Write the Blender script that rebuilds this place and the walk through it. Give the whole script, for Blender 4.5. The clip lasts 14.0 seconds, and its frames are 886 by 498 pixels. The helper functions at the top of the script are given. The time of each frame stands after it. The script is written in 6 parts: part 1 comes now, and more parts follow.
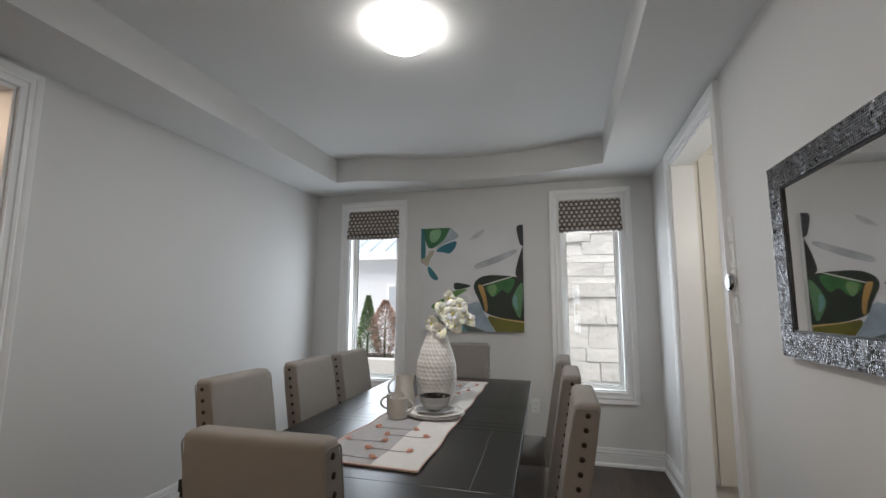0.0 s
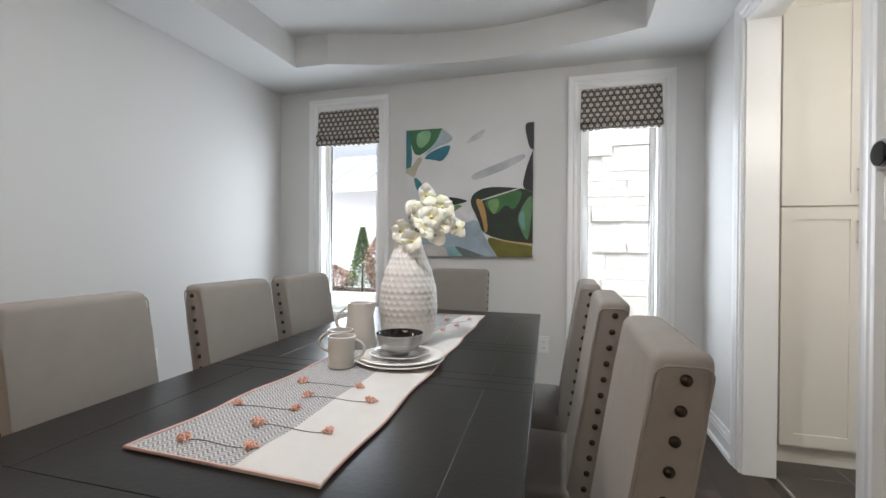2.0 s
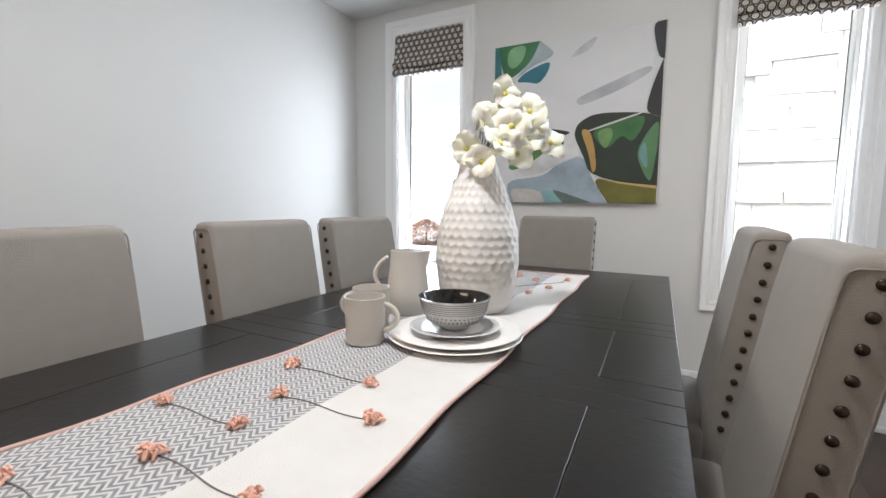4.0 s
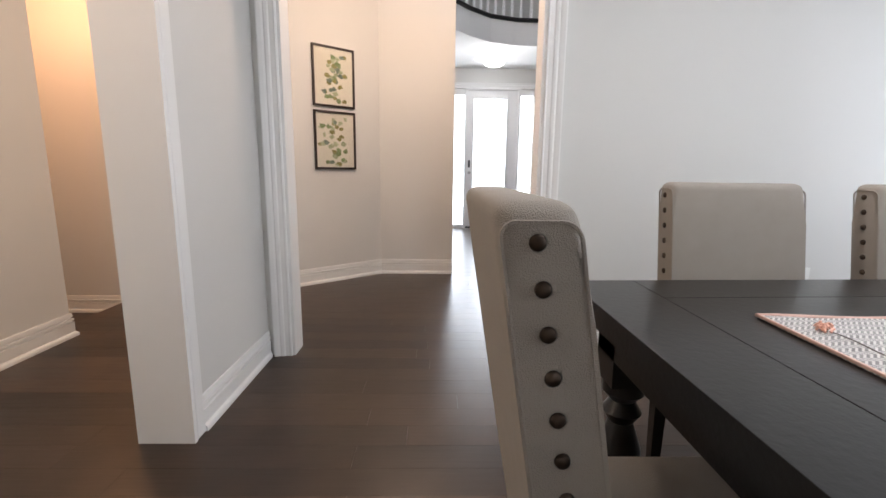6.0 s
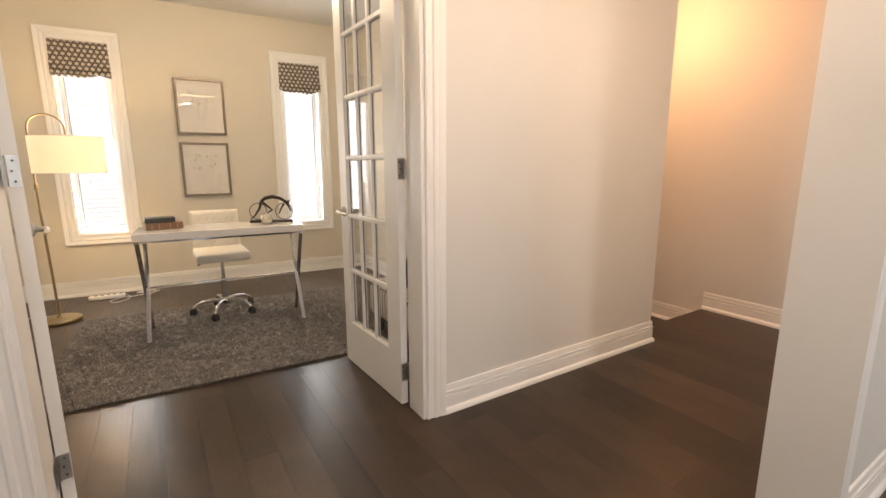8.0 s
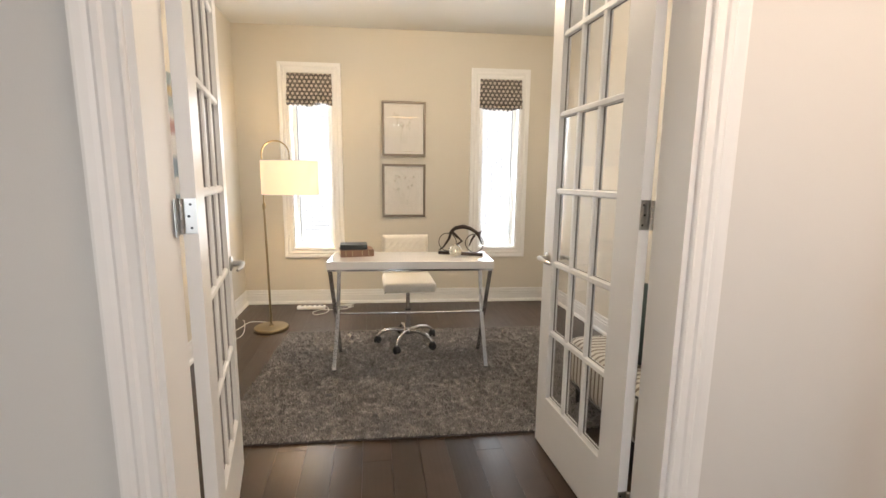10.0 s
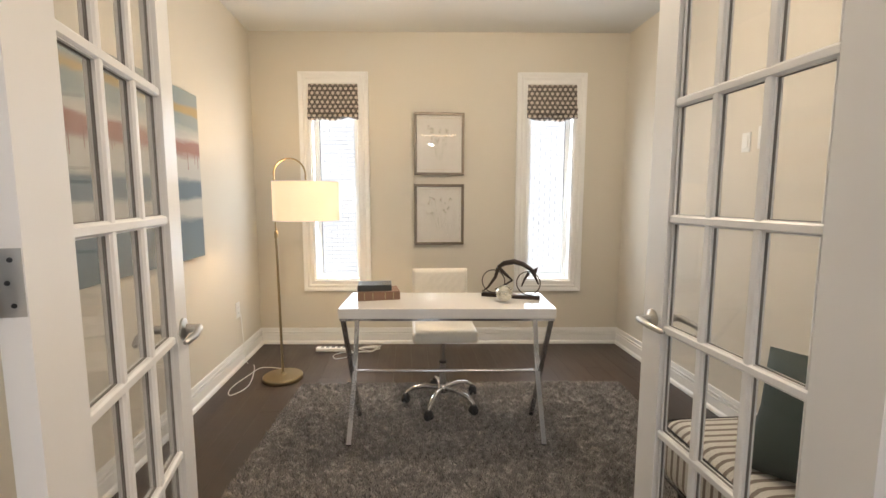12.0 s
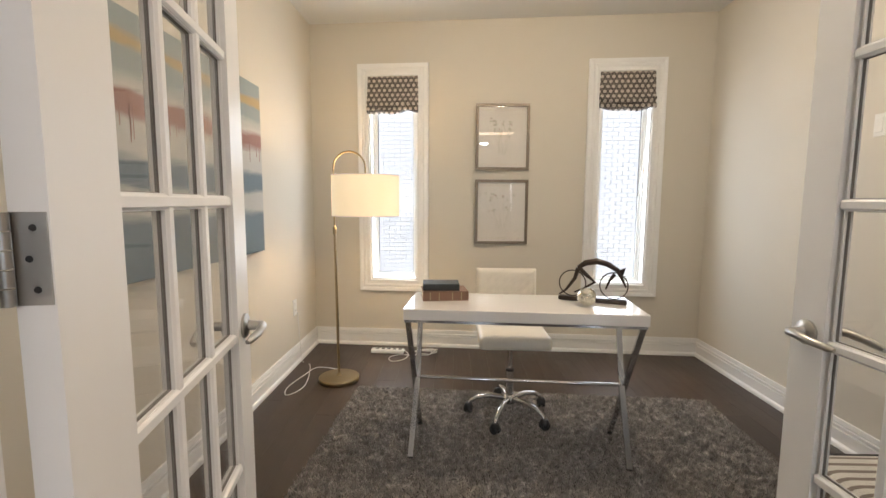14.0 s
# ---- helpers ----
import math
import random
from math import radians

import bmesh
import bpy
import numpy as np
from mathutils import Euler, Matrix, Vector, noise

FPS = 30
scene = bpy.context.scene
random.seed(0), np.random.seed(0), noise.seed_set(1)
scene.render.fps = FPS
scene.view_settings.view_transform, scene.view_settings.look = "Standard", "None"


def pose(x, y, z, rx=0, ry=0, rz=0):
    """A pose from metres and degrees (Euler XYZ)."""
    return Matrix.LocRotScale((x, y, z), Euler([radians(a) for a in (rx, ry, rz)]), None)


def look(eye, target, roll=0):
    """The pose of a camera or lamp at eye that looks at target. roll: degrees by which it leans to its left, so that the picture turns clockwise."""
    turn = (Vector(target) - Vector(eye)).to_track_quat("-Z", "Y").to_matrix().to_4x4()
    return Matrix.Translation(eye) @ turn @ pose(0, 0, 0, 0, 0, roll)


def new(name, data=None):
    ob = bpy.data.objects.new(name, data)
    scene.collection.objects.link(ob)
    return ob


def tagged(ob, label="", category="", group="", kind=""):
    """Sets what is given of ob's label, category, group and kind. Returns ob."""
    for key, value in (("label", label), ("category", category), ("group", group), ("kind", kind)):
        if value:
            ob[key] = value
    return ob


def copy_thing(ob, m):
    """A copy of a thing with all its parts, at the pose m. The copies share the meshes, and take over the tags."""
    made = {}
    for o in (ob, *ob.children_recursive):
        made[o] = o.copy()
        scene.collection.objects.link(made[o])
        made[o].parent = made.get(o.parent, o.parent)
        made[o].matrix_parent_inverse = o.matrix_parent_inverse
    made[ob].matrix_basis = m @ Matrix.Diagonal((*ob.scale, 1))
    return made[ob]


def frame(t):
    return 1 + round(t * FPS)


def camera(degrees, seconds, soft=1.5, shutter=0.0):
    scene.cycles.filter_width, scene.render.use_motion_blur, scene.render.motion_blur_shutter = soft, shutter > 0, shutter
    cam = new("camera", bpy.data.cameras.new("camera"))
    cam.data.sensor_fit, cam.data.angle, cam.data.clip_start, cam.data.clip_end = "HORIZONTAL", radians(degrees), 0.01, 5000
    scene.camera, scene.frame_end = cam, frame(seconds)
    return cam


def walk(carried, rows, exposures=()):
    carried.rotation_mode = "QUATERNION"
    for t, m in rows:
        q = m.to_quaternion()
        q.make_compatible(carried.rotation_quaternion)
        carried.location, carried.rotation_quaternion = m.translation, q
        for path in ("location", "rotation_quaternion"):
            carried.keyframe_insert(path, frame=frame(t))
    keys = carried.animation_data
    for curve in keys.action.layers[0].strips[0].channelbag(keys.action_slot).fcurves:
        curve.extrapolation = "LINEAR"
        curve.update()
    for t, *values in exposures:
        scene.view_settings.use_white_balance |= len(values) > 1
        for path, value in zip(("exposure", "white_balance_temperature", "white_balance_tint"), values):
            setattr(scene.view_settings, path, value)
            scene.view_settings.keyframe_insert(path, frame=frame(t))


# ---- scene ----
cam = camera(89.8, 14.0)
PATH = [
    (0, (0.7, 0.623, 1.256), (0.184, 2.538, 1.515), 0.3),
    (0.5, (0.708, 0.834, 1.209), (0.173, 2.752, 1.395), 0.3),
    (1, (0.639, 1.038, 1.174), (0.109, 2.963, 1.296), 0.4),
    (1.5, (0.609, 1.207, 1.147), (0.079, 3.134, 1.199), 0.4),
    (2, (0.607, 1.406, 1.113), (0.066, 3.331, 1.102), 0.4),
    (2.2, (0.612, 1.478, 1.107), (0.052, 3.398, 1.073), 0.4),
    (4.3, (0.5, 1.919, 1.012), (-0.64, 3.543, 0.762), 0.6),
    (4.5, (0.503, 1.896, 1.0), (-0.796, 3.395, 0.742), 0.8),
    (5, (0.524, 1.783, 0.983), (-1.118, 2.889, 0.697), 1.0),
    (5.5, (0.554, 1.622, 0.984), (-1.324, 2.23, 0.663), 1.0),
    (6, (0.589, 1.446, 0.997), (-1.38, 1.485, 0.648), 0.7),
    (6.5, (0.634, 1.284, 1.021), (-1.269, 0.786, 0.66), 0.5),
    (7, (0.672, 1.168, 1.058), (-1.039, 0.196, 0.697), 0.4),
    (7.5, (0.691, 1.059, 1.092), (-0.701, -0.331, 0.735), 0.1),
    (8, (0.693, 0.92, 1.146), (-0.364, -0.738, 0.778), -0.1),
    (8.5, (0.652, 0.782, 1.201), (-0.106, -1.031, 0.828), -0.2),
    (9, (0.639, 0.679, 1.235), (0.099, -1.213, 0.872), -0.1),
    (9.2, (0.633, 0.611, 1.231), (0.153, -1.298, 0.875), 0.2),
    (11.5, (0.515, -0.094, 1.246), (0.33, -2.072, 1.013), -0.0),
    (12, (0.532, -0.257, 1.241), (0.376, -2.238, 1.019), 0.1),
    (12.5, (0.55, -0.346, 1.235), (0.404, -2.329, 1.021), 0.1),
    (13, (0.567, -0.413, 1.216), (0.432, -2.397, 1.005), 0.2),
    (13.5, (0.59, -0.451, 1.203), (0.515, -2.439, 0.994), 0.2),
    (14, (0.640, -0.45, 1.189), (0.69, -2.437, 0.98), 0.3),
]
# seconds, stops, kelvin, tint
EXPOSURES = [(0.0, -0.05, 6300, 10), (1.0, 0.42, 6300, 10), (2.0, 0.58, 6250, 10), (4.5, 1.00, 6200, 11), (5.5, 0.95, 6250, 12), (6.5, 1.10, 6500, 13), (7.5, 1.10, 7300, 14), (9.0, 1.25, 6650, 12), (12.0, 1.05, 6350, 10), (14.0, 0.92, 6200, 10)]
walk(cam, [(t, look(eye, target, roll)) for t, eye, target, roll in PATH], EXPOSURES)

# ---- world, exposure ----
world = bpy.data.worlds.new("world")
scene.world = world
world.use_nodes = True
wn, wl = world.node_tree.nodes, world.node_tree.links
sky = wn.new("ShaderNodeTexSky")
sky.sky_type, sky.sun_disc = "NISHITA", False
sky.sun_elevation, sky.sun_rotation = radians(68), radians(173)
sky.air_density, sky.dust_density = 1.0, 5.0
wn["Background"].inputs["Strength"].default_value = 0.15
veil = wn.new("ShaderNodeHueSaturation")
veil.inputs["Saturation"].default_value, veil.inputs["Value"].default_value = 0.35, 1.25
wl.new(sky.outputs["Color"], veil.inputs["Color"])
wl.new(veil.outputs["Color"], wn["Background"].inputs["Color"])


def lamp(name, kind, at, power, colour, size=0.1, aim=None, size_y=None):
    data = bpy.data.lights.new(name, kind)
    data.energy, data.color = power, colour
    if kind == "AREA":
        data.shape, data.size, data.size_y = "RECTANGLE", size, size_y or size
    elif kind == "SUN":
        data.angle = size
    else:
        data.shadow_soft_size = size
    ob = new(name, data)
    ob.matrix_world = look(at, aim) if aim else pose(*at)
    return ob


lamp("sun", "SUN", (1, -8, 20), 4.2, (1.0, 0.97, 0.93), radians(50), (0, 0, 0))
DAY, WARM = (0.86, 0.93, 1.0), (1.0, 0.70, 0.42)
lamp("window_light_dining_west", "AREA", (-1.07, 4.69, 1.30), 10.5, DAY, 0.42, (-1.0, 0, 1.0), 1.4)
lamp("window_light_dining_east", "AREA", (0.94, 4.69, 1.30), 9.5, DAY, 0.42, (0.95, 0, 1.0), 1.4)
lamp("window_light_office_east", "AREA", (1.13, -4.12, 1.28), 7, DAY, 0.42, (1.0, 0, 1.0), 1.4)
lamp("window_light_office_west", "AREA", (-0.65, -4.01, 1.28), 6, DAY, 0.42, (-0.7, 0, 1.0), 1.4)
lamp("front_door_light", "AREA", (-7.4, 2.4, 1.3), 34, DAY, 1.5, (-3, 2.5, 0.8), 1.9)
dining_lamp = lamp("dining_ceiling_lamp", "AREA", (0.0, 2.47, 2.462), 12, (1.0, 0.98, 0.96), 0.2, (0.0, 2.471, 0))
dining_lamp.data.shape = "DISK"
# added warm fill over the hall, with no fixture, to even out its walls
lamp("hall_ceiling_lamp", "AREA", (-0.55, 0.14, 2.34), 11, (1.0, 0.74, 0.53), 1.7, (-0.55, 0.141, 0), 0.3)
lamp("corridor_ceiling_lamp", "POINT", (-2.55, 1.3, 2.30), 19, (1.0, 0.74, 0.54), 0.12)
lamp("stair_lamp", "POINT", (-2.42, -1.15, 2.15), 11, (1.0, 0.50, 0.24), 0.25)
# unseen fill added to brighten the office; no ceiling fixture belongs to it
lamp("office_ceiling_lamp", "POINT", (0.1, -2.2, 2.35), 20, (1.0, 0.80, 0.57), 0.07)
lamp("foyer_lamp", "POINT", (-5.9, 2.3, 2.35), 4, (1.0, 0.93, 0.85), 0.12)


# ---- materials ----
def material(name, colour, rough=0.6, metal=0.0, vary=0.06, scale=6.0, bump=0.0, bump_scale=60.0, rand=0.0, coat=0.0, spec=0.5):
    m = bpy.data.materials.new(name)
    m.use_nodes = True
    n, l = m.node_tree.nodes, m.node_tree.links
    b = n["Principled BSDF"]
    b.inputs["Roughness"].default_value, b.inputs["Metallic"].default_value = rough, metal
    b.inputs["Coat Weight"].default_value, b.inputs["Specular IOR Level"].default_value = coat, spec
    co = n.new("ShaderNodeTexCoord")
    big = n.new("ShaderNodeTexNoise")
    big.inputs["Scale"].default_value, big.inputs["Detail"].default_value = scale, 5
    l.new(co.outputs["Object"], big.inputs["Vector"])
    mix = n.new("ShaderNodeMix")
    mix.data_type = "RGBA"
    mix.inputs["A"].default_value = (*[c * (1 - vary) for c in colour], 1)
    mix.inputs["B"].default_value = (*[min(1, c * (1 + vary)) for c in colour], 1)
    l.new(big.outputs["Fac"], mix.inputs["Factor"])
    out = mix.outputs["Result"]
    if rand:
        info, hsv, mr = n.new("ShaderNodeObjectInfo"), n.new("ShaderNodeHueSaturation"), n.new("ShaderNodeMapRange")
        mr.inputs["To Min"].default_value, mr.inputs["To Max"].default_value = 1 - rand, 1 + rand
        l.new(info.outputs["Random"], mr.inputs["Value"])
        l.new(mr.outputs["Result"], hsv.inputs["Value"])
        l.new(out, hsv.inputs["Color"])
        out = hsv.outputs["Color"]
    l.new(out, b.inputs["Base Color"])
    if bump:
        fine, bp = n.new("ShaderNodeTexNoise"), n.new("ShaderNodeBump")
        fine.inputs["Scale"].default_value, fine.inputs["Detail"].default_value = bump_scale, 4
        bp.inputs["Strength"].default_value, bp.inputs["Distance"].default_value = bump, 0.004
        l.new(co.outputs["Object"], fine.inputs["Vector"])
        l.new(fine.outputs["Fac"], bp.inputs["Height"])
        l.new(bp.outputs["Normal"], b.inputs["Normal"])
    return m


def glowing(name, colour, strength):
    m = bpy.data.materials.new(name)
    m.use_nodes = True
    b = m.node_tree.nodes["Principled BSDF"]
    b.inputs["Base Color"].default_value = (*colour, 1)
    b.inputs["Emission Color"].default_value = (*colour, 1)
    b.inputs["Emission Strength"].default_value = strength
    return m


def glass(name, rough=0.0, tint=(1, 1, 1)):
    m = bpy.data.materials.new(name)
    m.use_nodes = True
    n, l = m.node_tree.nodes, m.node_tree.links
    n.remove(n["Principled BSDF"])
    clear, shiny, fres, mix = n.new("ShaderNodeBsdfTransparent"), n.new("ShaderNodeBsdfGlossy"), n.new("ShaderNodeLayerWeight"), n.new("ShaderNodeMixShader")
    power, scale = n.new("ShaderNodeMath"), n.new("ShaderNodeMath")
    clear.inputs["Color"].default_value = (*tint, 1)
    shiny.inputs["Roughness"].default_value = rough
    fres.inputs["Blend"].default_value = 0.5
    power.operation, scale.operation = "POWER", "MULTIPLY_ADD"
    power.inputs[1].default_value, scale.inputs[1].default_value, scale.inputs[2].default_value = 5.0, 0.9, 0.035
    l.new(fres.outputs["Facing"], power.inputs[0])
    l.new(power.outputs[0], scale.inputs[0])
    l.new(scale.outputs[0], mix.inputs[0])
    l.new(clear.outputs[0], mix.inputs[1])
    l.new(shiny.outputs[0], mix.inputs[2])
    l.new(mix.outputs[0], n["Material Output"].inputs["Surface"])
    return m


PAINT = material("wall_paint", (0.66, 0.655, 0.64), 0.75, vary=0.02, scale=1.5, bump=0.06, bump_scale=220)
OFFICE_PAINT = material("warm_cream_wall_paint", (0.64, 0.60, 0.525), 0.75, vary=0.02, scale=1.5, bump=0.06, bump_scale=220)
CEIL = material("ceiling_paint", (0.72, 0.72, 0.71), 0.9, vary=0.015, scale=1.2, bump=0.05, bump_scale=160)
TRIM = material("white_trim_paint", (0.82, 0.82, 0.815), 0.35, vary=0.015, scale=3)
GLASS = glass("clear_glass")
MIRROR = material("mirror_glass", (0.92, 0.92, 0.92), 0.02, metal=1.0, vary=0.0)
CHROME = material("polished_chrome", (0.56, 0.56, 0.57), 0.10, metal=1.0, vary=0.02)
NICKEL = material("satin_nickel", (0.50, 0.49, 0.47), 0.28, metal=1.0, vary=0.05)
BRASS = material("antique_brass", (0.36, 0.29, 0.175), 0.28, metal=1.0, vary=0.1)
# dark colour standing in for the shadow gap round the door panes
EDGE_SHADE = material("dark_pane_edge_shade", (0.16, 0.15, 0.14), 0.6)
BLACK = material("black_plastic", (0.02, 0.02, 0.022), 0.35)
WHITE = material("white_plastic", (0.80, 0.80, 0.78), 0.35, vary=0.02)


# ---- mesh helpers ----
def part(name, bm, mat, parent=None, label="", smooth=None, at=None):
    me = bpy.data.meshes.new(name)
    bm.normal_update()
    bm.to_mesh(me)
    bm.free()
    me.materials.append(mat)
    ob = new(name, me)
    if parent:
        ob.parent = parent
    if at is not None:
        ob.matrix_basis = at
    if smooth is not None:
        me.shade_smooth()
        me.set_sharp_from_angle(angle=radians(smooth))
    if label:
        ob["label"] = label
    return ob


def thing(name, at, label, category="", group="", kind=""):
    ob = new(name)
    ob.empty_display_size = 0.1
    ob.matrix_world = at
    return tagged(ob, label, category, group, kind)


def box(bm, x0, x1, y0, y1, z0, z1, m=None):
    vs = [bm.verts.new(Vector((x, y, z)) if m is None else m @ Vector((x, y, z))) for x in (x0, x1) for y in (y0, y1) for z in (z0, z1)]
    for f in ((0, 1, 3, 2), (4, 6, 7, 5), (0, 4, 5, 1), (2, 3, 7, 6), (0, 2, 6, 4), (1, 5, 7, 3)):
        bm.faces.new([vs[i] for i in f])
    return vs


def boxes(*rows, bevel=0.0, seg=1):
    bm = bmesh.new()
    for r in rows:
        box(bm, *r)
    if bevel:
        bmesh.ops.bevel(bm, geom=bm.edges[:], offset=bevel, segments=seg, affect="EDGES", profile=0.6)
    return bm


def lathe(rows, n=32, bm=None, m=None, cap=True):
    """Rows of (radius, z) turned about the z axis."""
    bm = bm or bmesh.new()
    m = m or Matrix()
    rings = []
    for r, z in rows:
        if r < 1e-5:
            rings.append([bm.verts.new(m @ Vector((0, 0, z)))])
        else:
            rings.append([bm.verts.new(m @ Vector((r * math.cos(2 * math.pi * i / n), r * math.sin(2 * math.pi * i / n), z))) for i in range(n)])
    for a, b in zip(rings, rings[1:]):
        for i in range(n):
            j = (i + 1) % n
            if len(a) == 1 and len(b) > 1:
                bm.faces.new((a[0], b[j], b[i]))
            elif len(b) == 1 and len(a) > 1:
                bm.faces.new((a[i], a[j], b[0]))
            elif len(a) > 1:
                bm.faces.new((a[i], a[j], b[j], b[i]))
    if cap:
        if len(rings[0]) > 1:
            bm.faces.new(rings[0][::-1])
        if len(rings[-1]) > 1:
            bm.faces.new(rings[-1])
    return bm


def tube(points, radius, n=8, bm=None, closed=False):
    """A round bar along the points; radius a number or one a point."""
    bm = bm or bmesh.new()
    pts = [Vector(p) for p in points]
    radii = radius if isinstance(radius, (list, tuple)) else [radius] * len(pts)
    rings, side = [], None
    for i, p in enumerate(pts):
        a = pts[i - 1] if (i or closed) else p
        b = pts[(i + 1) % len(pts)] if (i < len(pts) - 1 or closed) else p
        way = (b - a).normalized()
        if side is None:
            side = way.orthogonal().normalized()
        side = (side - way * side.dot(way)).normalized()
        up = way.cross(side)
        rings.append([bm.verts.new(p + radii[i] * (math.cos(2 * math.pi * k / n) * side + math.sin(2 * math.pi * k / n) * up)) for k in range(n)])
    pairs = list(zip(rings, rings[1:])) + ([(rings[-1], rings[0])] if closed else [])
    for a, b in pairs:
        for k in range(n):
            bm.faces.new((a[k], a[(k + 1) % n], b[(k + 1) % n], b[k]))
    if not closed:
        bm.faces.new(rings[0][::-1])
        bm.faces.new(rings[-1])
    return bm


def extrude_poly(pts, z0, z1, bm=None):
    """A flat outline of (x, y) raised from z0 to z1."""
    bm = bm or bmesh.new()
    lo, hi = [bm.verts.new((x, y, z0)) for x, y in pts], [bm.verts.new((x, y, z1)) for x, y in pts]
    bm.faces.new(lo[::-1])
    bm.faces.new(hi)
    for i in range(len(pts)):
        j = (i + 1) % len(pts)
        bm.faces.new((lo[i], lo[j], hi[j], hi[i]))
    return bm


def arc(cx, cy, r, a0, a1, n):
    return [(cx + r * math.cos(radians(a0 + (a1 - a0) * i / n)), cy + r * math.sin(radians(a0 + (a1 - a0) * i / n))) for i in range(n + 1)]


# ---- plan ----
XL, XR, YN = -1.70, 1.445, 4.606             # dining room
YO, OFF_Y = -0.70, -4.0                      # hall side of the office wall, far office wall
OXL, OXR = -1.27, 1.80                       # office side walls
SOFFIT, TOP, TRAY = 2.365, 2.58, 2.575
DOOR_TOP = 2.25


def wall(name, x0, x1, y0, y1, holes=(), z1=TOP, z0=0.0, mat=None):
    """A wall along its longer side; holes (a, b, low, high) in metres along it."""
    bm = bmesh.new()
    along_x = abs(x1 - x0) > abs(y1 - y0)
    a0, a1 = (x0, x1) if along_x else (y0, y1)

    def piece(p, q, lo, hi):
        if q - p > 1e-4 and hi - lo > 1e-4:
            box(bm, *((p, q, y0, y1) if along_x else (x0, x1, p, q)), lo, hi)

    at = a0
    for p, q, lo, hi in sorted(holes):
        piece(at, p, z0, z1)
        piece(p, q, z0, lo)
        piece(p, q, hi, z1)
        at = q
    piece(at, a1, z0, z1)
    return tagged(part(name, bm, mat or PAINT), "painted drywall wall, light greige", kind="structure")


BASE = [(0, 0), (0.025, 0), (0.025, 0.012), (0.021, 0.022), (0.015, 0.027), (0.013, 0.029), (0.014, 0.086), (0.006, 0.088), (0.006, 0.094), (0.014, 0.096), (0.014, 0.108), (0.005, 0.110), (0.005, 0.116), (0.011, 0.118), (0.008, 0.140), (0, 0.140)]


def baseboard(p, q, name="baseboard", z=0.0, trim=(0, 0)):
    """Along the floor from p to q, standing out to the left of that way."""
    p, q = Vector((*p, z)), Vector((*q, z))
    way = (q - p).normalized()
    left = Vector((-way.y, way.x, 0))
    bm = bmesh.new()
    a = [bm.verts.new(p + left * d + way * (trim[0] * d) + Vector((0, 0, h))) for d, h in BASE]
    b = [bm.verts.new(q + left * d - way * (trim[1] * d) + Vector((0, 0, h))) for d, h in BASE]
    for i in range(len(BASE)):
        j = (i + 1) % len(BASE)
        bm.faces.new((a[i], b[i], b[j], a[j]))
    bm.faces.new(a)
    bm.faces.new(b[::-1])
    bmesh.ops.recalc_face_normals(bm, faces=bm.faces[:])
    return tagged(part(name, bm, TRIM), "white painted moulded baseboard", kind="structure")


CASE = [(0.0, 0.0), (0.0, 0.012), (0.006, 0.016), (0.014, 0.012), (0.034, 0.012), (0.040, 0.018), (0.052, 0.020), (0.060, 0.016), (0.070, 0.020), (0.086, 0.024), (0.092, 0.024), (0.095, 0.0)]


def casing(m, u0, u1, z0, z1, closed=False, width=0.095, name="casing", parent=None, mat=None):
    """A moulded frame round the opening u0..u1, z0..z1; m takes (along, out, up) to the world."""
    k = width / 0.095
    prof = [(a * k, o) for a, o in CASE]
    corners = [(u0, z0, -1, -1 if closed else 0), (u0, z1, -1, 1), (u1, z1, 1, 1), (u1, z0, 1, -1 if closed else 0)]
    bm = bmesh.new()
    rings = [[bm.verts.new(m @ Vector((u + su * a, o, z + sz * a))) for a, o in prof] for u, z, su, sz in corners]
    pairs = list(zip(rings, rings[1:])) + ([(rings[3], rings[0])] if closed else [])
    for a, b in pairs:
        for i in range(len(prof)):
            j = (i + 1) % len(prof)
            bm.faces.new((a[i], b[i], b[j], a[j]))
    if not closed:
        bm.faces.new(rings[0])
        bm.faces.new(rings[3])
    bmesh.ops.recalc_face_normals(bm, faces=bm.faces[:])
    ob = part(name, bm, mat or TRIM, parent)
    return ob if parent else tagged(ob, "white painted fluted door casing", kind="structure")


FACE_S = lambda y: pose(0, y, 0) @ Matrix.Diagonal((1, -1, 1, 1))   # wall face looking south
FACE_N = lambda y: pose(0, y, 0)                                    # wall face looking north
FACE_W = lambda x: Matrix(((0, -1, 0, x), (1, 0, 0, 0), (0, 0, 1, 0), (0, 0, 0, 1)))  # looking west
FACE_E = lambda x: Matrix(((0, 1, 0, x), (1, 0, 0, 0), (0, 0, 1, 0), (0, 0, 0, 1)))   # looking east

# the far end of the office stands a little askew to the hall
SKEW = pose(0.30, OFF_Y, 0, 0, 0, -3.8) @ pose(-0.30, -OFF_Y, 0)
skew_y = lambda x: OFF_Y - (x - 0.30) * math.tan(radians(3.8))

# ---- structure ----
WIN_N = [(-1.325, -0.823), (0.695, 1.182)]   # openings inside the casings, along x
WIN_O = [(0.943, 1.322), (-0.843, -0.463)]
WZ0, WZ1 = 0.576, 2.192
HZ = TOP + 0.1
wall("wall_dining_north", XL - 0.13, XR + 0.14, YN, YN + 0.16, [(a, b, WZ0, WZ1) for a, b in WIN_N], z1=HZ)
wall("wall_dining_east", XR, XR + 0.14, YO, YN, [(3.0, 3.925, 0, DOOR_TOP)], z1=HZ)
wall("wall_dining_west", XL - 0.13, XL, 0.56, YN, [(0.685, 1.98, 0, DOOR_TOP)], z1=HZ)
